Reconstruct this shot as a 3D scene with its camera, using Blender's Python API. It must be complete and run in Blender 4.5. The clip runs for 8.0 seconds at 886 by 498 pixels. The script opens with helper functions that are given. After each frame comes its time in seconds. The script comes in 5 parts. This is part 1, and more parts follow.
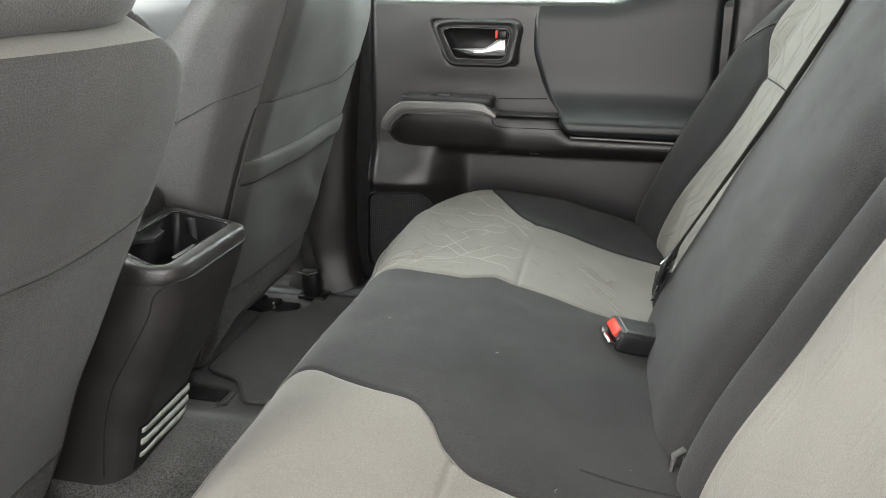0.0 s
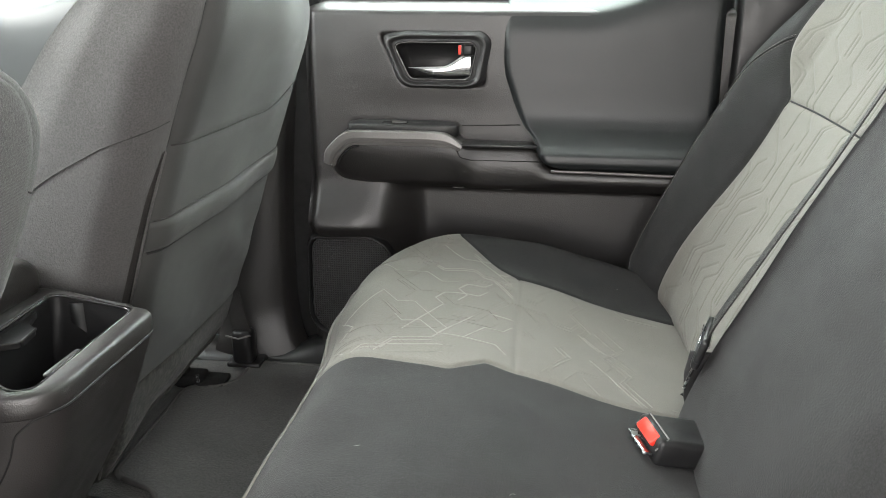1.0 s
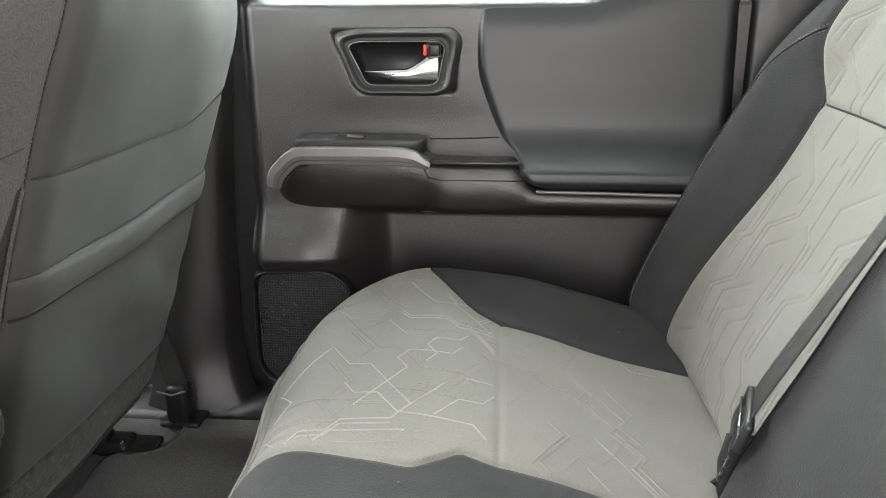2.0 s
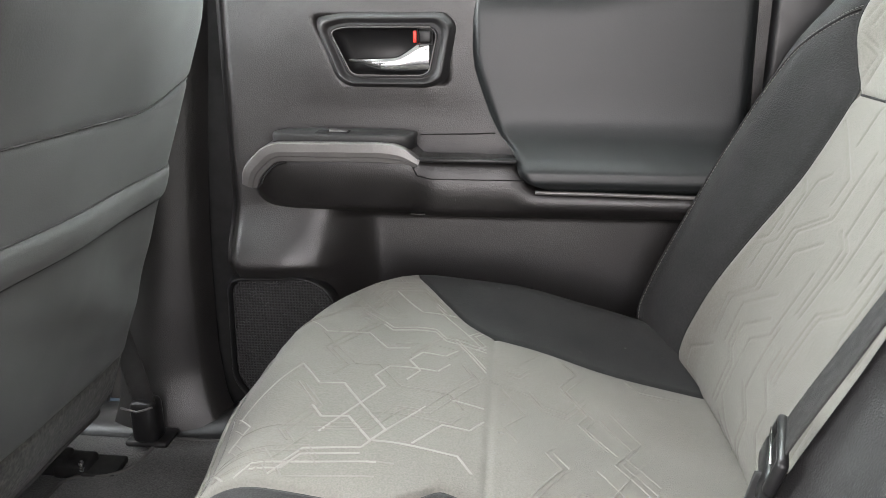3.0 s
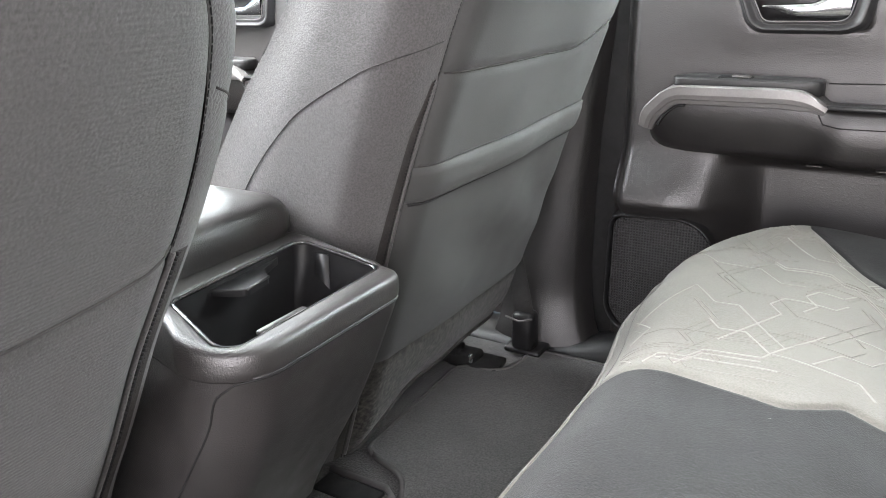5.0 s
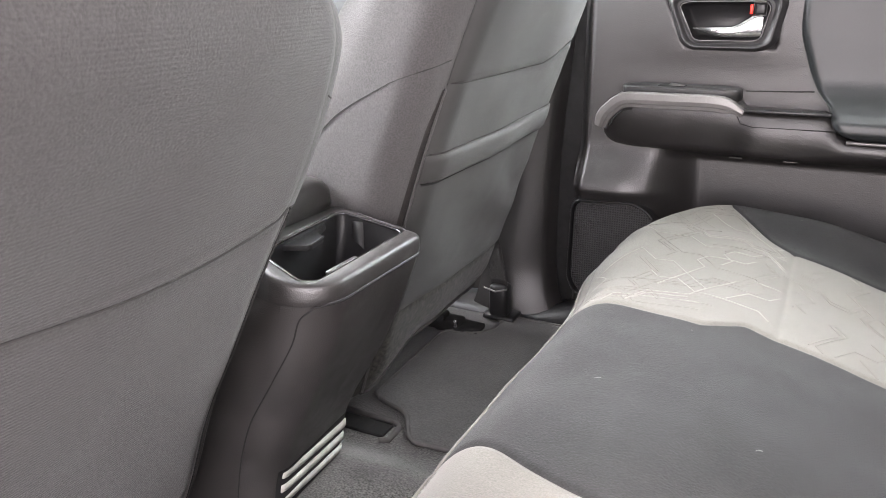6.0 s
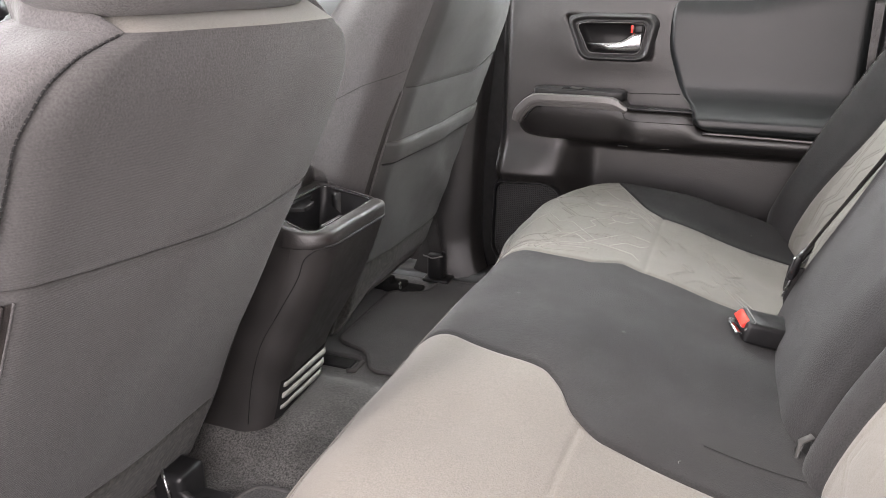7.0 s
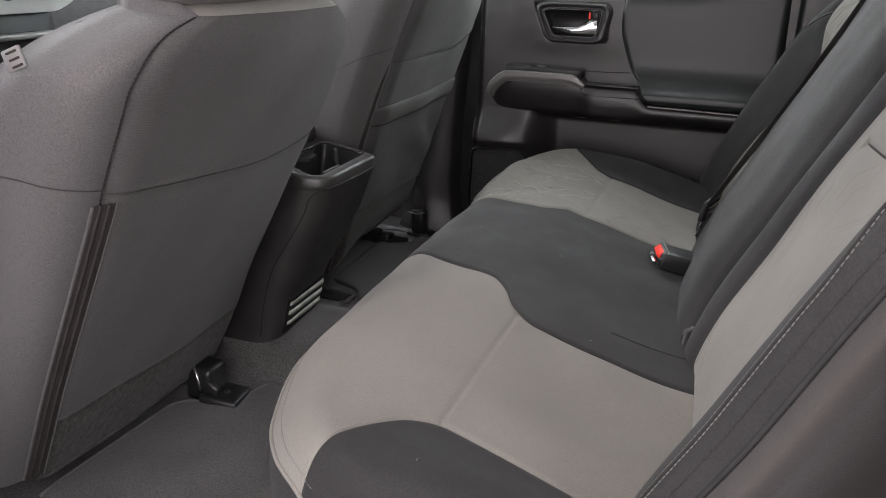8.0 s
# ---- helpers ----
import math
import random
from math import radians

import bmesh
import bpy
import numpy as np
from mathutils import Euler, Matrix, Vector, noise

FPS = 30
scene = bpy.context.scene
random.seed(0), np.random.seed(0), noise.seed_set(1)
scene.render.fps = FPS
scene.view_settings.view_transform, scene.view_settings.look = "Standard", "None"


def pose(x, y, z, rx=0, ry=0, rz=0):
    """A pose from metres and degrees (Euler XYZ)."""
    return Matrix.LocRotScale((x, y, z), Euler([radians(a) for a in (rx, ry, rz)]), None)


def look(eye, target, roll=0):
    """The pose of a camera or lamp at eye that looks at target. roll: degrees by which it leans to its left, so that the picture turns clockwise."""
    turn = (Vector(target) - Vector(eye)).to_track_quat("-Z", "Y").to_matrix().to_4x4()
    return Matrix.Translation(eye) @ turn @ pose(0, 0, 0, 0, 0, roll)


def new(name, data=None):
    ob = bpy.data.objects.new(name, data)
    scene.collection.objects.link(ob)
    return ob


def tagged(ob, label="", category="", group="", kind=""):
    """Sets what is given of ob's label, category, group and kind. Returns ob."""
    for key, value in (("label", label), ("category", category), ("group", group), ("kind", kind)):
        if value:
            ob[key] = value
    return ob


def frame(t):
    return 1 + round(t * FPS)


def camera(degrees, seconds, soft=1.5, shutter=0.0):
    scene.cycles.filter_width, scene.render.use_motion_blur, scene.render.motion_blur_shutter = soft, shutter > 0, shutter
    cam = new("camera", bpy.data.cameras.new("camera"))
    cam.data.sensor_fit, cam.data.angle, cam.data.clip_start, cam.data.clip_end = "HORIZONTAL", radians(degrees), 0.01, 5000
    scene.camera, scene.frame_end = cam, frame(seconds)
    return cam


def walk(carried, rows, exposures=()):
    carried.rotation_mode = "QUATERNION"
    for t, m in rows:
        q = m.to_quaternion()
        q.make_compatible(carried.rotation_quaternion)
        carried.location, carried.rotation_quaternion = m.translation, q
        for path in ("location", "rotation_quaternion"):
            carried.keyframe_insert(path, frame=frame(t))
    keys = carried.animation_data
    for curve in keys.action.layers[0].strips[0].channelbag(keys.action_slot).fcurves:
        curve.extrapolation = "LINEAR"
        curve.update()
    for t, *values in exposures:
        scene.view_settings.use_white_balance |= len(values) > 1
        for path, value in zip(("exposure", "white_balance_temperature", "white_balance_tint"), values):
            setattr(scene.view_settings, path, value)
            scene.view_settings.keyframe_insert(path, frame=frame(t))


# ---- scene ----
cam = camera(59.8, 8.0, soft=0.8)
PATH = [
    (0, (-0.084, -0.845, 0.68), (-0.497, 0.996, 0.016), 0.1),
    (0.5, (-0.128, -0.742, 0.674), (-0.467, 1.119, 0.024), 0.3),
    (1, (-0.188, -0.597, 0.671), (-0.425, 1.283, 0.031), 0.2),
    (1.5, (-0.212, -0.487, 0.66), (-0.383, 1.401, 0.024), -0.0),
    (1.7, (-0.198, -0.447, 0.658), (-0.394, 1.44, 0.023), -0.7),
    (2.8, (-0.188, -0.3, 0.613), (-0.348, 1.602, 0.016), -0.0),
    (3, (-0.184, -0.299, 0.612), (-0.385, 1.598, 0.011), -0.2),
    (3.5, (-0.195, -0.311, 0.615), (-0.615, 1.544, -0.004), -1.1),
    (4, (-0.24, -0.358, 0.603), (-0.951, 1.401, -0.029), -1.4),
    (4.5, (-0.237, -0.386, 0.586), (-1.191, 1.247, -0.064), -1.5),
    (4.7, (-0.236, -0.391, 0.584), (-1.218, 1.222, -0.074), -1.5),
    (5.8, (-0.188, -0.556, 0.613), (-1.115, 1.092, -0.039), -1.2),
    (6, (-0.174, -0.621, 0.62), (-1.054, 1.053, -0.032), -0.9),
    (6.5, (-0.141, -0.786, 0.652), (-0.904, 0.946, 0.004), -0.5),
    (7, (-0.095, -0.904, 0.665), (-0.783, 0.855, 0.006), 0.3),
    (7.5, (-0.029, -1.024, 0.671), (-0.69, 0.737, -0.008), 0.9),
    (8, (0.016, -1.137, 0.688), (-0.638, 0.618, -0.015), 1.4),
]
walk(cam, [(t, look(eye, target, roll)) for t, eye, target, roll in PATH],
     [(0, 0.57, 6600, 9), (1.5, 0.88, 6600, 10), (3, 1.0, 6500, 14), (4, 1.28, 6450, 14), (4.5, 1.42, 6400, 14), (6, 1.5, 6550, 20), (6.5, 1.18, 6650, 21), (7.2, 0.78, 6700, 19), (7.5, 0.62, 6700, 19), (8, -0.30, 6500, 18)])

# ---------------------------------------------------------------- world and light
world = bpy.data.worlds.new("sky")
scene.world = world
world.use_nodes = True
wn = world.node_tree
sky = wn.nodes.new("ShaderNodeTexSky")
sky.sky_type = "NISHITA"
sky.sun_disc = False
sky.sun_elevation = radians(48)
sky.sun_rotation = radians(200)
wn.links.new(sky.outputs[0], wn.nodes["Background"].inputs[0])
wn.nodes["Background"].inputs[1].default_value = 0.12


def area(name, eye, target, sx, sy, watts, colour):
    d = bpy.data.lights.new(name, "AREA")
    d.shape, d.size, d.size_y, d.energy, d.color = "RECTANGLE", sx, sy, watts, colour
    ob = new(name, d)
    ob.matrix_world = look(eye, target)
    return ob


sun_data = bpy.data.lights.new("sun", "SUN")
sun_data.energy, sun_data.angle, sun_data.color = 2.0, radians(6), (1.0, 0.95, 0.88)
sun = new("sun", sun_data)
sun.matrix_world = look((-1.2, -2.2, 3.2), (0, 0, 0.4))
# Area lamps stand in for sky light at the openings; the rear window is unseen.
area("door_opening_daylight", (-0.20, -1.30, 0.78), (-0.40, 0.3, 0.30), 1.6, 1.3, 30, (1.0, 0.945, 0.91))
area("right_window_daylight", (-0.75, 0.88, 0.86), (-0.80, -0.1, 0.3), 2.1, 0.34, 20, (0.93, 1.0, 0.98))
area("windshield_daylight", (-1.58, 0.0, 1.10), (-0.5, 0.1, 0.36), 1.3, 0.50, 25, (0.97, 1.0, 0.99))
area("rear_window_daylight", (0.62, 0.0, 0.98), (-0.4, 0.0, 0.3), 1.2, 0.34, 4, (1.0, 0.98, 0.95))


# ---------------------------------------------------------------- materials
def material(name, colour, rough=0.6, metal=0.0, spread=0.15, blotch=6.0, grain=0.0, grain_size=400.0, cells=0.0, cell_size=450.0,
             weave=0.0, weave_size=300.0, sheen=0.0, speck=0.0, coat=0.0, shine=0.5, uneven=0.07, ribs="ZY"):
    """A principled surface with colour variation at two scales and relief: soft grain, leather cells or a woven rib."""
    m = bpy.data.materials.new(name)
    m.use_nodes = True
    n, l = m.node_tree.nodes, m.node_tree.links
    b = n["Principled BSDF"]
    b.inputs["Metallic"].default_value = metal
    b.inputs["Sheen Weight"].default_value = sheen
    b.inputs["Sheen Roughness"].default_value = 0.5
    b.inputs["Coat Weight"].default_value = coat
    b.inputs["Specular IOR Level"].default_value = shine
    co = n.new("ShaderNodeTexCoord").outputs["Object"]

    def noise_at(scale, detail=3.0):
        t = n.new("ShaderNodeTexNoise")
        t.inputs["Scale"].default_value, t.inputs["Detail"].default_value = scale, detail
        l.new(co, t.inputs["Vector"])
        return t.outputs["Fac"]

    def mix(fac, a, c):
        x = n.new("ShaderNodeMix")
        x.data_type = "RGBA"
        l.new(fac, x.inputs["Factor"])
        for sock, v in ((x.inputs["A"], a), (x.inputs["B"], c)):
            if isinstance(v, tuple):
                sock.default_value = (*v, 1)
            else:
                l.new(v, sock)
        return x.outputs["Result"]

    def ranged(fac, a, c, lo=0.0, hi=1.0):
        r = n.new("ShaderNodeMapRange")
        for k, v in zip(("From Min", "From Max", "To Min", "To Max"), (a, c, lo, hi)):
            r.inputs[k].default_value = v
        l.new(fac, r.inputs["Value"])
        return r.outputs["Result"]

    dark = tuple(c * (1 - spread) for c in colour)
    light = tuple(min(1, c * (1 + spread)) for c in colour)
    col = mix(ranged(noise_at(blotch, 5), 0.35, 0.65), dark, light)
    fine = noise_at(max(grain_size, 200), 2)
    tint = n.new("ShaderNodeMix")
    tint.data_type, tint.blend_type = "RGBA", "MULTIPLY"
    tint.inputs["Factor"].default_value = min(1.0, 0.25 + speck)
    l.new(col, tint.inputs["A"])
    g = n.new("ShaderNodeCombineColor")
    v = ranged(fine, 0.3, 0.7, 0.75 - speck * 0.5, 1.15 + speck)
    for k in range(3):
        l.new(v, g.inputs[k])
    l.new(g.outputs[0], tint.inputs["B"])
    l.new(tint.outputs["Result"], b.inputs["Base Color"])
    l.new(ranged(noise_at(blotch * 4, 4), 0.3, 0.7, rough - uneven, rough + uneven), b.inputs["Roughness"])
    height = None

    def bump(fac, strength, distance):
        nonlocal height
        k = n.new("ShaderNodeBump")
        k.inputs["Strength"].default_value, k.inputs["Distance"].default_value = strength, distance
        l.new(fac, k.inputs["Height"])
        if height:
            l.new(height, k.inputs["Normal"])
        height = k.outputs["Normal"]

    if grain:
        bump(fine, grain, 0.001)
    if cells:
        t = n.new("ShaderNodeTexVoronoi")
        t.feature = "DISTANCE_TO_EDGE"
        t.inputs["Scale"].default_value = cell_size
        warp = n.new("ShaderNodeVectorMath")
        warp.operation = "ADD"
        wob = n.new("ShaderNodeTexNoise")
        wob.inputs["Scale"].default_value = cell_size * 0.6
        l.new(co, wob.inputs["Vector"])
        sc = n.new("ShaderNodeVectorMath")
        sc.operation = "SCALE"
        sc.inputs["Scale"].default_value = 1.2 / cell_size
        l.new(wob.outputs["Color"], sc.inputs[0])
        l.new(co, warp.inputs[0])
        l.new(sc.outputs[0], warp.inputs[1])
        l.new(warp.outputs[0], t.inputs["Vector"])
        bump(ranged(t.outputs["Distance"], 0.0, 0.30), cells, 0.0022)
    if weave:
        for axis in ribs:
            t = n.new("ShaderNodeTexWave")
            t.bands_direction = axis
            t.inputs["Scale"].default_value = weave_size
            t.inputs["Distortion"].default_value = 5.0 if len(ribs) > 1 else 2.5
            t.inputs["Detail Scale"].default_value = 20
            l.new(co, t.inputs["Vector"])
            bump(t.outputs["Fac"], weave, 0.0009)
    if height:
        l.new(height, b.inputs["Normal"])
    return m


M_LIGHT = material("light_grey_seat_cloth", (0.150, 0.1425, 0.1255), 0.9, spread=0.06, blotch=9, grain=0.5, grain_size=620, sheen=0.08, speck=0.15)
M_LINE = material("pale_woven_line", (0.245, 0.235, 0.214), 0.8, spread=0.08, blotch=30, grain=0.2, grain_size=900)
M_FAINT = material("faint_woven_line", (0.185, 0.177, 0.158), 0.85, spread=0.08, blotch=30, grain=0.3, grain_size=700)
M_DARK = material("charcoal_seat_cloth", (0.0138, 0.0136, 0.0137), 0.92, spread=0.22, blotch=6, grain=0.7, grain_size=560, sheen=0.03, speck=0.4)
M_COVER = material("grey_seat_cloth", (0.072, 0.0690, 0.0680), 0.92, spread=0.09, blotch=5, grain=0.7, grain_size=560, weave=0.09, weave_size=180, sheen=0.12, speck=0.30)
# Rear cloths are darker than M_COVER; part of that is painted shade.
M_REAR = material("slate_ribbed_seat_cloth", (0.046, 0.0445, 0.0430), 0.9, spread=0.12, blotch=4, grain=0.5, grain_size=560, weave=0.34, weave_size=125, sheen=0.12, speck=0.35, ribs="Z")
M_POCKET = material("grey_pocket_vinyl", (0.041, 0.0416, 0.0396), 0.72, spread=0.16, blotch=5, grain=0.25, grain_size=700, sheen=0.08)
# Colour lowered to hold the shadow that falls on the flank.
M_FLANK = material("brown_grey_flank_cloth", (0.030, 0.0268, 0.0248), 0.85, spread=0.12, blotch=4, grain=0.5, grain_size=620, sheen=0.1)
M_ZIP = material("dark_zip_tape", (0.024, 0.0195, 0.0175), 0.85, spread=0.25, blotch=40, weave=0.4, weave_size=220)
M_THREAD = material("grey_thread", (0.15, 0.146, 0.138), 0.8, spread=0.15, blotch=60)
# M_COVER made darker: the shade of seam creases put into the colour.
M_FOLD = material("shadowed_grey_seam", (0.035, 0.033, 0.032), 0.92, spread=0.2, blotch=60)
M_SEAM = material("black_seam_thread", (0.012, 0.012, 0.012), 0.9, spread=0.2, blotch=60)
M_GRAIN = material("black_grained_plastic", (0.0195, 0.0180, 0.0174), 0.39, spread=0.2, blotch=7, cells=0.15, cell_size=420, shine=0.85, uneven=0.06)
M_SMOOTH = material("black_satin_plastic", (0.0125, 0.0125, 0.013), 0.38, spread=0.12, blotch=12, grain=0.10, grain_size=900, shine=0.45)
M_CONSOLE = material("black_console_plastic", (0.024, 0.0220, 0.0212), 0.38, spread=0.25, blotch=12, grain=0.42, grain_size=800, shine=0.85, uneven=0.06)
M_BEZEL = material("soft_black_plastic", (0.024, 0.024, 0.0245), 0.48, spread=0.12, blotch=14, grain=0.12, grain_size=800, shine=0.6)
M_POLISH = material("polished_black_edge", (0.022, 0.022, 0.0225), 0.16, spread=0.1, blotch=20, grain=0.04, grain_size=900, shine=1.0, uneven=0.03)
M_PALE = material("pale_silver_trim", (0.48, 0.485, 0.475), 0.42, metal=0.3, spread=0.04, blotch=14, grain=0.05)
M_VINYL = material("slate_door_vinyl", (0.0115, 0.0135, 0.0140), 0.46, spread=0.1, blotch=5, grain=0.12, grain_size=700, shine=0.6, uneven=0.012)
M_SILVER = material("satin_graphite_trim", (0.19, 0.183, 0.178), 0.42, metal=0.45, spread=0.05, blotch=14, grain=0.05)
M_CHROME = material("chrome", (0.62, 0.62, 0.63), 0.16, metal=1.0, spread=0.03, blotch=10)
M_RED = material("red_plastic", (0.75, 0.035, 0.02), 0.35, spread=0.06, blotch=40)
M_CARPET = material("speckled_floor_carpet", (0.054, 0.0525, 0.0495), 0.97, spread=0.25, blotch=18, grain=1.0, grain_size=400, speck=0.9, sheen=0.2)
M_SKIRT = material("speckled_skirt_carpet", (0.026, 0.0245, 0.0205), 0.97, spread=0.45, blotch=110, grain=1.0, grain_size=230, speck=0.95, sheen=0.08)
M_MAT = material("dark_mat_pile", (0.056, 0.0545, 0.053), 0.95, spread=0.2, blotch=9, grain=0.8, grain_size=420, speck=0.6, sheen=0.15)
M_BIND = material("mat_edge_binding", (0.075, 0.072, 0.070), 0.85, spread=0.15, blotch=50, grain=0.3, grain_size=700)
M_WEB = material("dark_belt_webbing", (0.022, 0.020, 0.019), 0.65, spread=0.08, blotch=30, weave=0.6, weave_size=330)
M_VENT = material("pale_dusty_slat", (0.42, 0.42, 0.38), 0.7, spread=0.2, blotch=60, grain=0.2)
# Near-black that puts the darkness of gaps and recesses into colour; also black parts.
M_VOID = material("black_void", (0.006, 0.006, 0.006), 0.8, spread=0.2, blotch=20)
M_STEEL = material("bare_steel", (0.55, 0.55, 0.55), 0.25, metal=1.0, spread=0.05, blotch=30)
M_HEAD = material("pale_headliner_cloth", (0.52, 0.52, 0.50), 0.95, spread=0.04, blotch=10, grain=0.2, grain_size=500)
M_PAINT = material("grey_body_paint", (0.30, 0.33, 0.34), 0.35, spread=0.03, blotch=4, coat=0.5)
M_TAG = material("pale_woven_tag", (0.17, 0.165, 0.160), 0.8, spread=0.1, blotch=30)
M_GROUND = material("pale_concrete", (0.42, 0.41, 0.38), 0.9, spread=0.12, blotch=1.5, grain=0.3, grain_size=200)
M_LEAF = material("sunlit_leaves", (0.16, 0.19, 0.04), 0.6, spread=0.5, blotch=8, grain=0.2)


def grille_material():
    """Black plastic with a regular field of punched holes."""
    m = material("perforated_black_grille", (0.022, 0.022, 0.023), 0.65, spread=0.1, blotch=20)
    n, l = m.node_tree.nodes, m.node_tree.links
    t = n.new("ShaderNodeTexVoronoi")
    t.inputs["Scale"].default_value, t.inputs["Randomness"].default_value = 230, 0.0
    c = n.new("ShaderNodeTexCoord")
    s = n.new("ShaderNodeVectorMath")
    s.operation = "MULTIPLY"
    s.inputs[1].default_value = (1, 0, 1)
    l.new(c.outputs["Object"], s.inputs[0])
    l.new(s.outputs[0], t.inputs["Vector"])
    r = n.new("ShaderNodeMapRange")
    r.inputs["From Min"].default_value, r.inputs["From Max"].default_value = 0.28, 0.42
    l.new(t.outputs["Distance"], r.inputs["Value"])
    k = n.new("ShaderNodeBump")
    k.inputs["Strength"].default_value, k.inputs["Distance"].default_value = 1.0, 0.0015
    l.new(r.outputs["Result"], k.inputs["Height"])
    l.new(k.outputs["Normal"], n["Principled BSDF"].inputs["Normal"])
    mx = n.new("ShaderNodeMix")
    mx.data_type = "RGBA"
    mx.inputs["A"].default_value, mx.inputs["B"].default_value = (0.003, 0.003, 0.003, 1), (0.035, 0.035, 0.036, 1)
    l.new(r.outputs["Result"], mx.inputs["Factor"])
    l.new(mx.outputs["Result"], n["Principled BSDF"].inputs["Base Color"])
    return m


M_GRILLE = grille_material()


def glass_material():
    m = bpy.data.materials.new("tinted_window_glass")
    m.use_nodes = True
    b = m.node_tree.nodes["Principled BSDF"]
    b.inputs["Base Color"].default_value = (0.86, 0.93, 0.90, 1)
    b.inputs["Transmission Weight"].default_value, b.inputs["Roughness"].default_value, b.inputs["IOR"].default_value = 1.0, 0.0, 1.03
    return m


M_GLASS = glass_material()


# ---------------------------------------------------------------- mesh tools
def thing(name, base, label, category, group="", kind=""):
    ob = new(name)
    ob.empty_display_size = 0.05
    ob.location = base
    return tagged(ob, label, category, group, kind)


def part(name, shape, mat, parent=None, label="", smooth=True):
    verts, faces = shape
    me = bpy.data.meshes.new(name)
    me.from_pydata([tuple(map(float, v)) for v in verts], [], [tuple(int(i) for i in f) for f in faces])
    me.materials.append(mat)
    if smooth:
        me.shade_smooth()
    ob = new(name, me)
    if parent is not None:
        ob.parent = parent
        if parent.type == "EMPTY":
            ob.location = -parent.location
    return tagged(ob, label)


def rows_to_shape(pts, flip=False, ring=False):
    """pts: array (rows, columns, 3) to a quad sheet."""
    nv, na = pts.shape[:2]
    faces = []
    for j in range(nv - 1):
        for i in range(na if ring else na - 1):
            k = (i + 1) % na
            f = (j * na + i, j * na + k, (j + 1) * na + k, (j + 1) * na + i)
            faces.append(f[::-1] if flip else f)
    return pts.reshape(-1, 3), faces


def strip(surface, lo, hi, vs, na, flip=False, bend=1.0):
    """A panel of surface(a, v) between the boundary lines lo(v) and hi(v), with its edge rows drawn closer together."""
    vs = np.asarray(vs, float)
    f = np.linspace(0, 1, na + 1)
    f = 0.5 - 0.5 * np.cos(np.pi * f) if bend else f
    a0, a1 = np.array([lo(v) for v in vs]), np.array([hi(v) for v in vs])
    a = a0[:, None] + (a1 - a0)[:, None] * f[None, :]
    v = np.repeat(vs[:, None], na + 1, 1)
    return rows_to_shape(np.stack(surface(a, v), -1), flip)


def join(*shapes):
    verts, faces, k = [], [], 0
    for v, f in shapes:
        verts += [tuple(p) for p in v]
        faces += [tuple(i + k for i in q) for q in f]
        k = len(verts)
    return verts, faces


def from_bm(bm):
    bm.verts.index_update()
    out = [v.co.copy() for v in bm.verts], [[v.index for v in f.verts] for f in bm.faces]
    bm.free()
    return out


def rbox(centre, size, r=0.004, seg=2, turn=(0, 0, 0)):
    """A box with rounded edges, turned about its centre."""
    bm = bmesh.new()
    bmesh.ops.create_cube(bm, size=1)
    bmesh.ops.scale(bm, vec=size, verts=bm.verts)
    bmesh.ops.bevel(bm, geom=bm.edges[:], offset=min(r, min(size) * 0.49), segments=seg, profile=0.5, affect="EDGES")
    bmesh.ops.transform(bm, matrix=pose(*centre, *turn), verts=bm.verts)
    return from_bm(bm)


def smooth_loop(pts, r=0.01, seg=4):
    """Rounds the corners of a closed polygon of (u, v)."""
    out, n = [], len(pts)
    for i in range(n):
        p, a, b = Vector(pts[i]), Vector(pts[i - 1]), Vector(pts[(i + 1) % n])
        da, db = (a - p), (b - p)
        k = min(r, da.length * 0.45, db.length * 0.45)
        s, e = p + da.normalized() * k, p + db.normalized() * k
        for j in range(seg + 1):
            t = j / seg
            out.append(tuple(s * (1 - t) ** 2 + p * 2 * t * (1 - t) + e * t * t))
    return out


def plate(loop, to3d, d0, d1, bevel=0.002):
    """A slab over the closed loop of (u, v): to3d(u, v, d) from depth d0 (back) to d1 (front), with an eased front edge."""
    c = Vector((sum(p[0] for p in loop) / len(loop), sum(p[1] for p in loop) / len(loop)))
    n = len(loop)
    sgn = 1 if d1 > d0 else -1

    def ring(shrink, d):
        o = []
        for p in loop:
            q = Vector(p)
            dirv = c - q
            q = q + dirv.normalized() * shrink if dirv.length > 1e-6 else q
            o.append(to3d(q.x, q.y, d))
        return o
    rings = [ring(0, d0), ring(0, d1 - sgn * bevel), ring(bevel * 0.3, d1 - sgn * bevel * 0.3), ring(bevel, d1)]
    verts = [v for r in rings for v in r]
    faces = [(j * n + i, j * n + (i + 1) % n, (j + 1) * n + (i + 1) % n, (j + 1) * n + i) for j in range(3) for i in range(n)]
    faces.append(tuple(range(3 * n, 4 * n)))
    faces.append(tuple(range(n))[::-1])
    return verts, faces


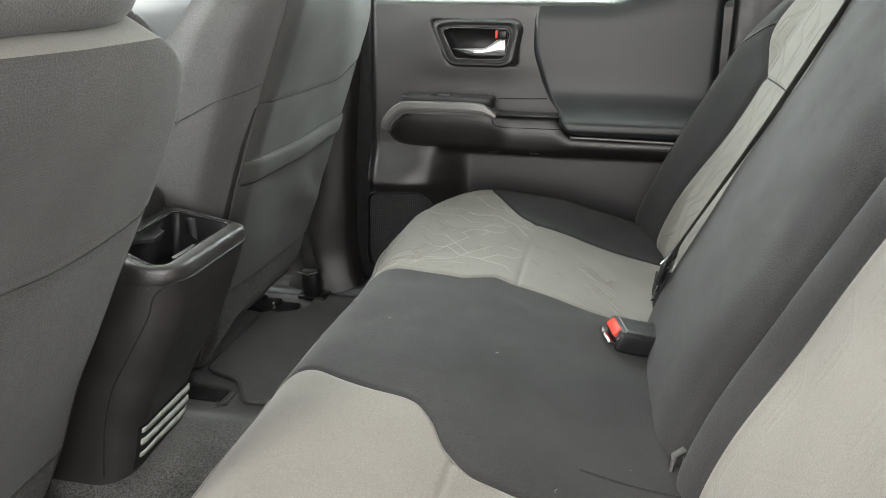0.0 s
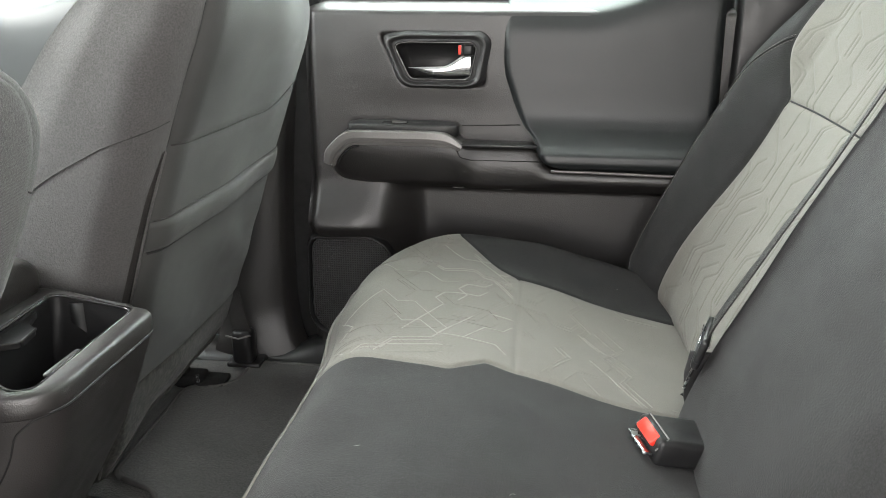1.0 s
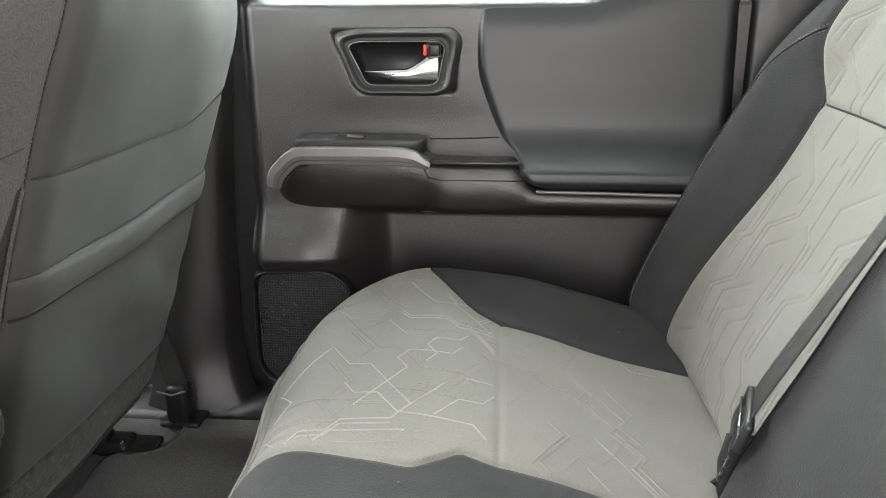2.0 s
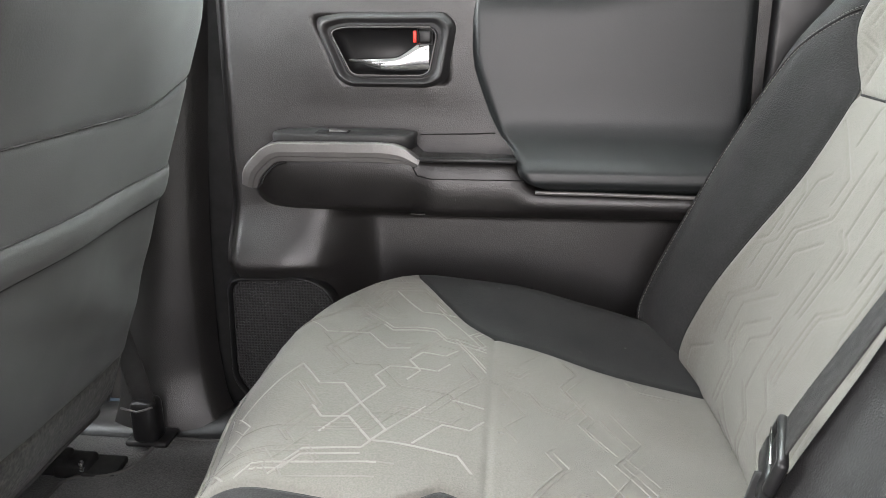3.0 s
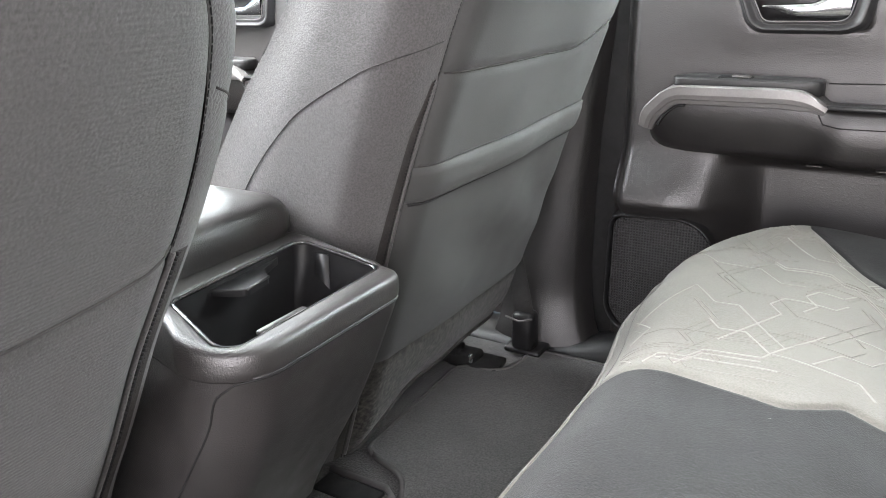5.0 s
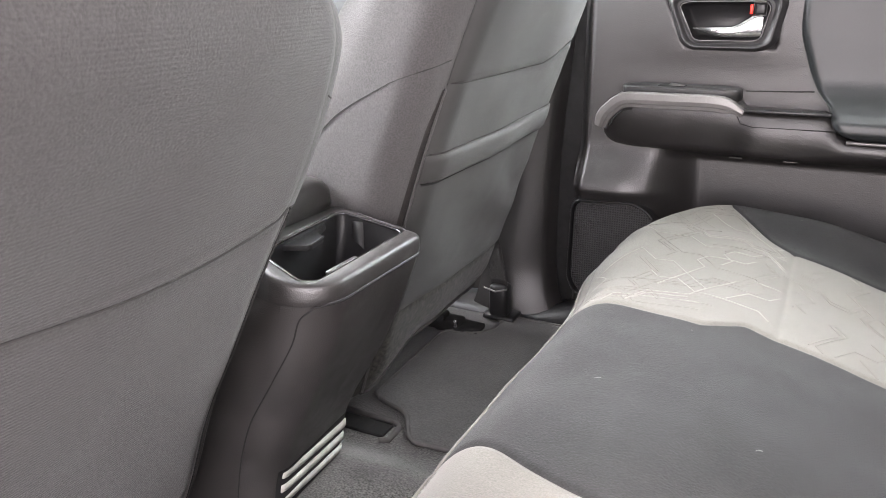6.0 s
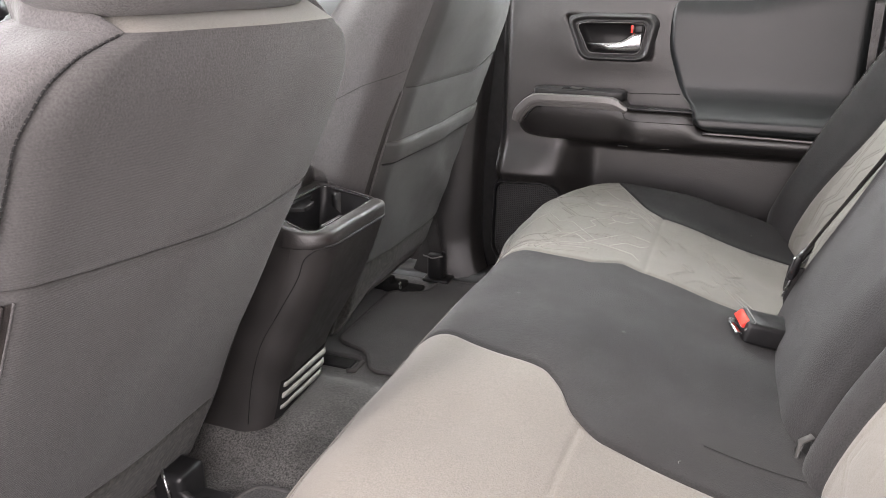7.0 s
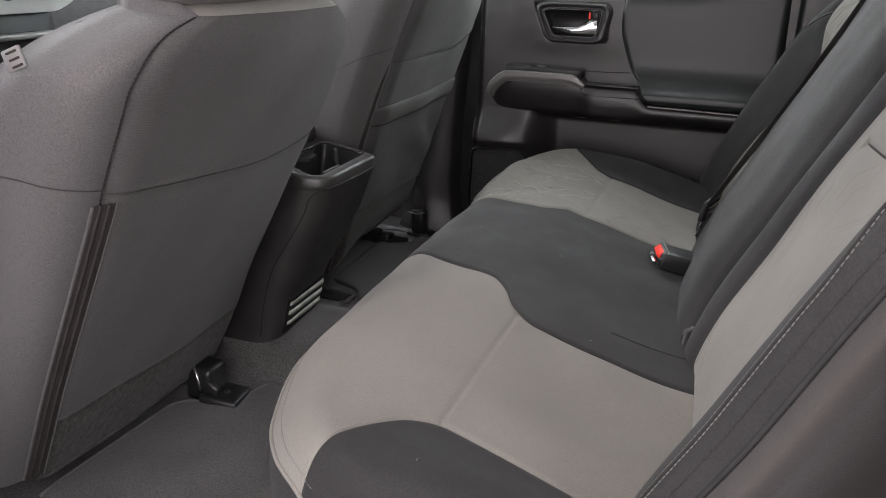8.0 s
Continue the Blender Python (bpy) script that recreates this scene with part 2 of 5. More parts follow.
def frame_plate(outer, inner, to3d, d0, d1, steps=6, lift=None):
    """A rounded frame between two loops of the same count; the cross-section is a half round from d0 up to d1."""
    n = len(outer)
    verts, faces = [], []
    for s in range(steps + 1):
        t = s / steps
        h = math.sin(math.pi * min(1.0, max(0.0, t))) ** 0.6 if lift is None else lift(t)
        for p, q in zip(outer, inner):
            verts.append(to3d(p[0] + (q[0] - p[0]) * t, p[1] + (q[1] - p[1]) * t, d0 + (d1 - d0) * h))
    for s in range(steps):
        for i in range(n):
            k = (i + 1) % n
            faces.append((s * n + i, s * n + k, (s + 1) * n + k, (s + 1) * n + i))
    return verts, faces


def sweep(path, section, up=(0, 0, 1), closed=False):
    """Carries a closed section of (side, up) offsets along a path."""
    path = [Vector(p) for p in path]
    n, m = len(path), len(section)
    verts, faces = [], []
    for i, p in enumerate(path):
        t = (path[min(i + 1, n - 1)] - path[max(i - 1, 0)]).normalized()
        side = t.cross(Vector(up)).normalized()
        u = side.cross(t).normalized()
        verts += [p + side * a + u * b for a, b in section]
    for i in range(n - 1):
        for k in range(m):
            q = (k + 1) % m
            faces.append((i * m + k, i * m + q, (i + 1) * m + q, (i + 1) * m + k))
    faces += [tuple(range(m))[::-1], tuple(range((n - 1) * m, n * m))]
    return verts, faces


def circle(r, n=8, ry=None):
    return [(r * math.cos(2 * math.pi * k / n), (ry or r) * math.sin(2 * math.pi * k / n)) for k in range(n)]


def stitches(line, normal, pitch=0.0052, length=0.0038, r=0.00055):
    """A row of separate thread stitches along a polyline."""
    pts = [Vector(p) for p in line]
    out, carry = [], 0.0
    for a, b in zip(pts, pts[1:]):
        d = (b - a).length
        if d < 1e-9:
            continue
        t = (b - a) / d
        s = carry
        while s < d:
            c = a + t * s
            out.append(sweep([c - t * length / 2, c, c + t * length / 2], [(r, 0), (0, r), (-r, 0), (0, -r)], normal))
            s += pitch
        carry = s - d
    return join(*out)


def knots(xs, ys):
    """A soft curve through knots (piecewise cubic), usable on numbers and arrays."""
    xs, ys = np.array(xs, float), np.array(ys, float)
    h = np.diff(xs)
    s = np.diff(ys) / h
    m = np.zeros_like(ys)
    m[0], m[-1] = s[0], s[-1]
    for k in range(1, len(xs) - 1):
        if s[k - 1] * s[k] > 0:
            a, b = 2 * h[k] + h[k - 1], h[k] + 2 * h[k - 1]
            m[k] = (a + b) / (a / s[k - 1] + b / s[k])

    def f(x):
        x = np.clip(np.asarray(x, float), xs[0], xs[-1])
        i = np.clip(np.searchsorted(xs, x) - 1, 0, len(xs) - 2)
        h = xs[i + 1] - xs[i]
        t = (x - xs[i]) / h
        return ((2 * t**3 - 3 * t**2 + 1) * ys[i] + (t**3 - 2 * t**2 + t) * h * m[i] + (-2 * t**3 + 3 * t**2) * ys[i + 1] + (t**3 - t**2) * h * m[i + 1])
    return f


def ease(a, b, x):
    t = np.clip((np.asarray(x, float) - a) / (b - a), 0, 1)
    return t * t * (3 - 2 * t)


def maze(rng, u0, u1, v0, v1, count, step, turn0, along=(0.6, 1.0, 1.5), jog=(0.5, 0.9, 1.2), apart=0.008):
    """Angular line pattern: long jogged polylines on a 60 degree lattice, some of them doubled, that keep clear of one another."""
    lines = []
    side = max(2, round(math.sqrt(count)))
    for c in range(side * side):
        for _ in range(6):
            u = u0 + (u1 - u0) * (c % side + rng.random()) / side
            v = v0 + (v1 - v0) * (c // side + rng.random()) / side
            k = 1
            pts = [(u, v)]
            for _ in range(rng.randint(3, 6)):
                d = turn0 + k * math.pi / 3
                s = step * rng.choice(along if k == 1 else jog)
                u, v = u + math.cos(d) * s, v + math.sin(d) * s
                pts.append((u, v))
                k = rng.choice((0, 2, 2)) if k == 1 else rng.choice((1, 1, k))
            run = np.array([(a + (e - a) * t, b + (f - b) * t) for (a, b), (e, f) in zip(pts, pts[1:]) for t in np.linspace(0, 1, 12)])
            near = line_distance(run[:, 0], run[:, 1], lines, 0.05) < apart
            if not near.any():
                break
            k = int(np.argmax(near)) // 12
            if k >= 2:
                pts = pts[:k + 1]
                break
        else:
            continue
        lines.append(pts)
        if rng.random() < 0.45:
            o = step * 0.24
            d = turn0 - math.pi / 6
            lines.append([(a + math.cos(d) * o, b + math.sin(d) * o) for a, b in pts[:-1]])
    return lines


def line_distance(u, v, lines, reach):
    """Distance of each grid point to the nearest of the lines, no farther than reach."""
    best = np.full(u.shape, reach)
    for pts in lines:
        for (a, b), (c, d) in zip(pts, pts[1:]):
            du, dv = c - a, d - b
            t = np.clip(((u - a) * du + (v - b) * dv) / (du * du + dv * dv), 0, 1)
            best = np.minimum(best, np.hypot(u - a - t * du, v - b - t * dv))
    return best

# ---------------------------------------------------------------- the cab around
def slab(name, centre, size, mat, label, category="wall"):
    ob = part(name, rbox(centre, size, 0.012), mat)
    return tagged(ob, label, category, kind="structure")


ground = part("ground", ([(-400, -400, -0.55), (400, -400, -0.55), (400, 400, -0.55), (-400, 400, -0.55)], [(0, 1, 2, 3)]), M_GROUND)
tagged(ground, "pale concrete ground outside the truck", "ground", kind="structure")
floor = slab("floor", (-0.60, 0, -0.06), (2.6, 1.42, 0.12), M_CARPET, "dark speckled carpet on the cab floor", "floor")
tunnel = part("floor_tunnel", rows_to_shape(np.array([[(x, y, 0.002 + 0.048 * math.exp(-(y / 0.125) ** 4) * float(1 - ease(-0.66, -0.44, x))) for y in np.linspace(-0.24, 0.24, 50)]
                                                     for x in np.linspace(-1.5, -0.42, 50)]), True), M_CARPET)
tagged(tunnel, "carpeted hump along the middle of the floor", "floor", kind="structure")
# Mostly unseen shell: roof, walls and pillars added so daylight enters by openings only.
slab("ceiling", (-0.24, 0, 1.08), (1.72, 1.5, 0.05), M_HEAD, "pale cloth headliner under the roof", "ceiling")
for sgn, side_name in ((-1, "left"), (1, "right")):
    post = part("pillar_front_" + side_name, sweep([(-1.09, sgn * 0.71, 1.05), (-1.45, sgn * 0.73, 0.87), (-1.82, sgn * 0.745, 0.64)], [(-0.03, -0.025), (-0.03, 0.02), (-0.02, 0.03), (0.02, 0.03), (0.03, 0.02), (0.03, -0.025)]), M_HEAD)
    tagged(post, "pale trim beside the windshield", "pillar", kind="structure")
shield = part("windshield", rows_to_shape(np.array([[(-1.10 - 0.72 * t - 0.03 * (1 - (y / 0.70) ** 2), y, 1.06 - 0.41 * t + 0.02 * math.sin(math.pi * t)) for y in np.linspace(-0.70, 0.70, 24)] for t in np.linspace(0, 1, 16)], float)), M_GLASS)
shield.visible_shadow = False
tagged(shield, "clear curved windshield glass over the dashboard", "window", kind="structure")
slab("wall_rear_low", (0.50, 0, 0.35), (0.06, 1.5, 0.90), M_GRAIN, "black trim across the back of the cab")
slab("wall_rear_left", (0.50, -0.66, 0.93), (0.06, 0.18, 0.30), M_HEAD, "pale trim beside the rear window")
slab("wall_rear_right", (0.50, 0.66, 0.93), (0.06, 0.18, 0.30), M_HEAD, "pale trim beside the rear window")
slab("firewall", (-1.92, 0, 0.15), (0.06, 1.5, 0.9), M_VOID, "black bulkhead ahead of the footwells")
slab("wall_left_front", (-1.30, -0.78, 0.26), (1.16, 0.10, 0.74), M_GRAIN, "black door trim beside the driver")
slab("pillar_left", (-0.72, -0.77, 0.85), (0.12, 0.10, 0.42), M_HEAD, "pale trim on the door post")
slab("pillar_rear_left", (0.33, -0.745, 0.40), (0.30, 0.12, 1.0), M_SMOOTH, "black trim on the rear door post")
slab("pillar_right_upper", (-0.68, 0.775, 0.86), (0.12, 0.09, 0.42), M_HEAD, "pale trim on the door post")
slab("pillar_rear_right", (0.295, 0.778, 0.45), (0.36, 0.10, 1.2), M_SMOOTH, "black rear corner trim")
slab("roof_rail_right", (-0.6, 0.76, 1.03), (2.4, 0.10, 0.08), M_HEAD, "pale trim along the roof edge")
# Added block that closes the gap under the far doors to outside light.
slab("floor_gap_block", (-0.80, 0.765, -0.075), (2.20, 0.13, 0.11), M_SMOOTH, "black filler block under the far doors", "sill")
slab("sill_left", (-0.25, -0.74, -0.05), (0.95, 0.10, 0.10), M_SMOOTH, "black scuff plate under the door opening", "sill")


# ---------------------------------------------------------------- rear bench
top_line = knots([-0.50, -0.40, -0.30, -0.20, -0.10, 0.0, 0.08], [0.276, 0.283, 0.283, 0.264, 0.233, 0.206, 0.192])
front_line = knots([0, 0.20, 0.36, 0.46, 0.54, 0.60, 0.645, 0.69], [-0.438, -0.438, -0.434, -0.424, -0.402, -0.362, -0.302, -0.21])
inner_far = knots([-0.45, -0.36, -0.31, -0.28, -0.255, -0.235, -0.205, -0.13, -0.07, 0.06], [0.166, 0.163, 0.155, 0.149, 0.168, 0.186, 0.182, 0.184, 0.19, 0.205])
inner_near = knots([-0.45, -0.397, -0.34, -0.296, -0.262, -0.238, -0.215, -0.181, -0.12, 0.06], [-0.138, -0.146, -0.166, -0.180, -0.187, -0.210, -0.247, -0.268, -0.268, -0.258])
outer_both = knots([-0.31, -0.29, -0.268, -0.235, -0.205, -0.13, 0.06], [0.652, 0.615, 0.575, 0.535, 0.523, 0.525, 0.53])
outer_far = knots([-0.33, -0.30, -0.268, -0.235, -0.205, -0.13, 0.06], [0.652, 0.605, 0.555, 0.512, 0.497, 0.500, 0.505])
BACK_X = 0.055


def front_edge(y):
    """Front of the bench in plan; the passenger side is a little fuller."""
    y = np.asarray(y, float)
    return front_line(np.abs(y)) - 0.030 * ease(0.18, 0.40, y) - 0.030 * ease(0.40, 0.58, y) + 0.035 * ease(0.60, 0.69, y) + 0.009 * ease(-0.42, -0.58, y)


def cushion_point(y, v):
    """The bench's top: v runs from the front seam to under the backrest."""
    ay = np.abs(y)
    xf = front_edge(y)
    x = xf + v * (BACK_X - xf)
    d = np.clip(1 - (x - xf) / 0.075, 0, 1)
    z = top_line(x) - 0.052 * d**2.3
    rear = ease(-0.30, -0.12, x)
    z = z - 0.010 * rear * np.exp(-((ay - 0.38) / 0.09) ** 2)
    z = z + np.where(y > 0, 0.025, 0.016) * rear * np.exp(-((ay - 0.60) / 0.05) ** 2) - 0.010 * np.exp(-((ay - 0.53) / 0.06) ** 2)
    z = z - 0.085 * np.clip((ay - 0.625) / 0.065, 0, 1) ** 2
    z = z + 0.006 * np.exp(-(y / 0.13) ** 2)
    groove = np.minimum(np.minimum(np.abs(y - inner_far(x)), np.abs(y - inner_near(x))), np.abs(ay - np.where(y > 0, outer_far(x), outer_both(x))) + np.where(x < -0.312, 1.0, 0.0))
    cross = np.where((ay > np.where(y > 0, inner_far(x), -inner_near(x))) & (ay < np.where(y > 0, outer_far(x), outer_both(x))), np.abs(x + 0.207 + 0.02 * (ay - 0.3)), 1.0)
    z = z - 0.0030 * np.exp(-((groove / 0.004) ** 2)) - 0.0022 * np.exp(-((cross / 0.0035) ** 2))
    z = z + 0.0016 * np.sin(y * 31 + x * 17) * np.sin(x * 29 - y * 11)
    return x, y, z


def on_v(line, sign=1.0):
    """Turns a boundary given over x into one over v."""
    cache = {}

    def f(v):
        if v not in cache:
            y = 0.3
            for _ in range(60):
                xf = float(front_edge(sign * y))
                y = 0.5 * y + 0.5 * float(line(xf + v * (BACK_X - xf)))
            cache[v] = sign * y
        return cache[v]
    return f


b_far_out, b_near_out = on_v(outer_far), on_v(outer_both, -1.0)
b_far_in, b_near_in = on_v(inner_far), on_v(inner_near)
V = np.linspace(0, 1, 230)
cushion = thing("rear_seat_cushion", (-0.2, 0, 0), "rear bench cushion in charcoal cloth with light grey patterned seats", "car seat")
ins_far = part("seat_insert", strip(cushion_point, b_far_in, b_far_out, V, 110), M_LIGHT, cushion, "light grey cloth with pale angular lines")
part("seat_insert", strip(cushion_point, b_near_out, b_near_in, V, 110), M_LIGHT, cushion, "light grey cloth with faint angular lines")
part("centre_panel", strip(cushion_point, b_near_in, b_far_in, V, 90), M_DARK, cushion)
part("bolster", strip(cushion_point, b_far_out, lambda v: 0.69, V, 40), M_DARK, cushion)
part("bolster", strip(cushion_point, lambda v: -0.69, b_near_out, V, 40), M_DARK, cushion)


def fascia_point(y, w):
    x, _, z = cushion_point(y, np.zeros_like(y))
    return x - 0.010 * np.sin(np.pi * np.clip(w * 1.6, 0, 1)) + 0.05 * w * w, y * (1 - 0.01 * w), z - 0.004 + (0.02 - z) * w


part("front_panel", strip(fascia_point, lambda w: -0.69, lambda w: 0.69, np.linspace(0, 1, 24), 160, True, 0), M_DARK, cushion)
for sgn in (-1, 1):
    side = np.array([[cushion_point(np.array(sgn * 0.69), np.array(v)) for v in V[::6]],
                     [(float(cushion_point(np.array(sgn * 0.69), np.array(v))[0]), sgn * 0.683, 0.02) for v in V[::6]]], float)
    part("side_panel", rows_to_shape(side, sgn > 0), M_DARK, cushion)


def top_at(y, v, lift=0.001):
    x, yy, z = cushion_point(np.array(float(y)), np.array(float(v)))
    return Vector((float(x), float(yy), float(z) + lift))


piping = [top_at(y, 0.0, 0.0) for y in np.linspace(-0.665, 0.665, 120)]
part("front_piping", sweep(piping, circle(0.0028, 6)), M_LIGHT, cushion, "light grey piping along the front edge")
part("stitching", stitches([top_at(y, 0.028, 0.0004) for y in np.linspace(-0.64, -0.16, 90)], (0, 0, 1), 0.005, 0.003, 0.0005), M_THREAD, cushion)
part("stitching", stitches([top_at(y, 0.028, 0.0004) for y in np.linspace(0.17, 0.64, 90)], (0, 0, 1), 0.005, 0.003, 0.0005), M_THREAD, cushion)
split = [(-0.20 + 0.02 * t, 0.70 + 0.3 * t) for t in np.linspace(0, 1, 40)]
part("split_seam", sweep([top_at(y, v, 0.0002) for y, v in split], circle(0.0012, 5)), M_SEAM, cushion, "dark seam at the bench split")


def ribbon_lines(lines, at, w, keep):
    """Fine raised ribs following a surface, for a woven line pattern."""
    out = []
    for pts in lines:
        for (a, b), (c, d) in zip(pts, pts[1:]):
            n = max(2, int(math.hypot(c - a, d - b) / 0.006))
            run = [(a + (c - a) * k / n, b + (d - b) * k / n) for k in range(n + 1)]
            run = [p for p in run if keep(*p)]
            if len(run) > 2:
                out.append(sweep([at(*p) for p in run], [(-w, -0.0006), (-w * 0.5, 0.0), (w * 0.5, 0.0), (w, -0.0006)]))
    return join(*out)


def cushion_xy(x, y):
    xf = float(front_edge(y))
    return top_at(y, (x - xf) / (BACK_X - xf), 0.0007)


def hex_walks(rng, u0, u1, v0, v1, count, a):
    """Angular lines on a triangular lattice: long runs that turn by 60 degrees and meet at shared nodes, some doubled."""
    out = []
    for _ in range(count):
        i, j = rng.randint(-8, int((u1 - u0) / a)), rng.randint(0, int((v1 - v0) / (a * 0.866)))
        u, v, k = u0 + a * (i + 0.5 * j), v0 + a * 0.866 * j, rng.randint(0, 5)
        pts, base = [(u, v)], k
        for n in range(rng.randint(3, 6)):
            d = math.radians(60 * k + 4)
            run = a * rng.choice((1, 2, 3, 4) if k == base else (1, 1, 2))
            u, v = u + math.cos(d) * run, v + math.sin(d) * run
            pts.append((u, v))
            k = base if k != base else base + rng.choice((-1, 1))
        out.append(pts)
        if rng.random() < 0.5:
            d = math.radians(60 * k + 94)
            out.append([(p + math.cos(d) * a * 0.36, q + math.sin(d) * a * 0.36) for p, q in pts[1:]])
    return out


far_keep = lambda x, y: float(front_edge(y)) + 0.02 < x < 0.0 and float(inner_far(x)) + 0.008 < y < (float(outer_far(x)) if x > -0.33 else 0.66) - 0.008 and abs(x + 0.205) > 0.006
front_keep = lambda x, y: far_keep(x, y) and x < -0.212
for seed, count, width, mat, keep in ((17, 36, 0.0012, M_LINE, front_keep), (23, 60, 0.0009, M_FAINT, far_keep)):
    tagged(part("woven_line", ribbon_lines(hex_walks(random.Random(seed), -0.47, -0.02, 0.14, 0.62, count, 0.023), cushion_xy, width, keep), mat, ins_far, smooth=False), kind="stuff")

# backrest, in a wide and a narrow section
lean = knots([0.08, 0.20, 0.28, 0.40, 0.524, 0.65, 0.80, 0.90], [0.0, 0.014, 0.036, 0.090, 0.150, 0.210, 0.276, 0.318])
insert_out = knots([0.08, 0.20, 0.28, 0.36, 0.45, 0.525, 0.552, 0.606, 0.648, 0.90], [0.565, 0.568, 0.562, 0.552, 0.541, 0.540, 0.556, 0.588, 0.602, 0.645])
SPLIT = -0.146
pattern = {1: maze(random.Random(12), 0.20, 0.62, 0.10, 0.80, 121, 0.042, math.radians(30)), -1: maze(random.Random(3), -0.62, -0.20, 0.10, 0.80, 49, 0.042, math.radians(30))}


def back_point(y, z, emboss=0):
    ay = np.abs(y)
    x = lean(z)
    wide = y > SPLIT
    centre = np.where(wide, 0.036 * (1 - ease(0.190, 0.232, y)) + 0.004 * np.exp(-((y - 0.03) / 0.09) ** 2), 0.020 * ease(-0.225, -0.165, y))
    bol = 0.056 * ease(0.525, 0.625, ay) * (1 - ease(0.55, 0.72, z)) * ease(0.10, 0.26, z) - 0.075 * ease(0.640, 0.676, ay) * ease(0.638, 0.69, ay)
    low = 0.03 * (1 - ease(0.14, 0.22, z))
    edge = 0.012 * np.exp(-((y - SPLIT) / 0.008) ** 2) + np.where(wide, 0.020, 0.006) * np.exp(-((y - SPLIT) / 0.035) ** 2)
    x = x - centre - bol + low + edge
    g = np.minimum(np.abs(ay - insert_out(z)), np.minimum(np.abs(y - 0.238), np.abs(y + 0.205)))
    cross = np.where((ay > 0.238) & (ay < insert_out(z)), np.abs(z - 0.524 - 0.02 * (ay - 0.5)), 1.0)
    x = x + 0.005 * np.exp(-((g / 0.005) ** 2)) + 0.004 * np.exp(-((cross / 0.005) ** 2))
    x = x + 0.008 * np.exp(-(((ay - 0.39) / 0.12) ** 2)) + 0.0018 * np.sin(z * 27 + y * 9) * np.sin(y * 21)
    if emboss:
        d = line_distance(y, z, pattern[1 if emboss > 0 else -1], 0.02)
        x = x + abs(emboss) * np.exp(-((d / 0.0014) ** 2)) * ease(0.004, 0.016, g)
    return x, y, z


Z = np.linspace(0.12, 0.86, 120)
ZF = np.linspace(0.12, 0.86, 470)
wide_back = thing("folding_rear_seat", (0.15, 0.25, 0.15), "wide rear backrest in charcoal cloth with light embossed panel", "car seat")
narrow_back = thing("folding_rear_seat", (0.15, -0.4, 0.15), "narrow rear backrest section with light grey panel", "car seat")
part("seat_insert", strip(lambda y, z: back_point(y, z, 0.0015), lambda z: 0.238, lambda z: float(insert_out(z)), ZF, 250, True, 0), M_LIGHT, wide_back, "light grey embossed cloth")
part("centre_panel", strip(back_point, lambda z: SPLIT + 0.002, lambda z: 0.238, Z, 70, True), M_DARK, wide_back)
part("bolster", strip(back_point, lambda z: float(insert_out(z)), lambda z: 0.69, Z, 44, True), M_DARK, wide_back)
part("seat_insert", strip(lambda y, z: back_point(y, z, -0.0007), lambda z: -float(insert_out(z)), lambda z: -0.205, ZF, 170, True), M_LIGHT, narrow_back, "plain light grey cloth")
part("inner_panel", strip(back_point, lambda z: -0.205, lambda z: SPLIT - 0.002, Z, 16, True), M_DARK, narrow_back)
part("bolster", strip(back_point, lambda z: -0.664, lambda z: -float(insert_out(z)), Z, 44, True), M_DARK, narrow_back)


def flank_point(f, z):
    """The padded outer side: it rolls over from the piping and falls back towards the door post."""
    x0 = back_point(np.full_like(z, -0.664), z)[0]
    roll = np.sin(np.pi / 2 * np.clip(f / 0.22, 0, 1))
    y = -0.664 - 0.018 * roll + 0.120 * ease(0.14, 0.85, f) + 0.003 * np.sin(z * 30 + f * 4) * f
    return x0 + 0.060 * f + 0.150 * f * f - 0.004 * np.sin(np.pi * np.clip(f / 0.3, 0, 1)), y, z


part("outer_flank", strip(flank_point, lambda z: 0.0, lambda z: 1.0, Z, 40, False, 0), M_FLANK, narrow_back, "smooth brown-grey outer flank")


def back_side(y, owner, flip):
    pts = np.array([[back_point(np.array(y), np.array(z)) for z in Z[::4]], [(float(back_point(np.array(y), np.array(z))[0]) + 0.10, y, z) for z in Z[::4]]], float)
    part("side_panel", rows_to_shape(pts, flip), M_DARK, owner)


back_side(0.69, wide_back, False)
back_side(SPLIT + 0.002, wide_back, True)
back_side(SPLIT - 0.002, narrow_back, False)


def back_at(y, z, lift=0.0008):
    x, yy, zz = back_point(np.array(float(y)), np.array(float(z)))
    return Vector((float(x) - lift, float(yy), float(zz)))


def bolster_line(sgn, shift):
    pts = [back_at(sgn * (0.643 + shift), z) for z in np.linspace(0.20, 0.50, 60)]
    for t in np.linspace(0.05, 1, 30):
        pts.append(back_at(sgn * (0.643 + shift * (1 - 0.7 * t) - 0.053 * t * t), 0.50 + 0.108 * t + shift * 1.0 * t))
    return pts


for sgn, owner in ((1, wide_back), (-1, narrow_back)):
    for shift in (-0.004, 0.004):
        part("stitching", stitches(bolster_line(sgn, shift), (-1, 0, 0), 0.0048, 0.0032, 0.00055), M_THREAD, owner)
    part("bolster_seam", sweep(bolster_line(sgn, 0.0), circle(0.0015, 5), (-1, 0, 0)), M_SEAM, owner)
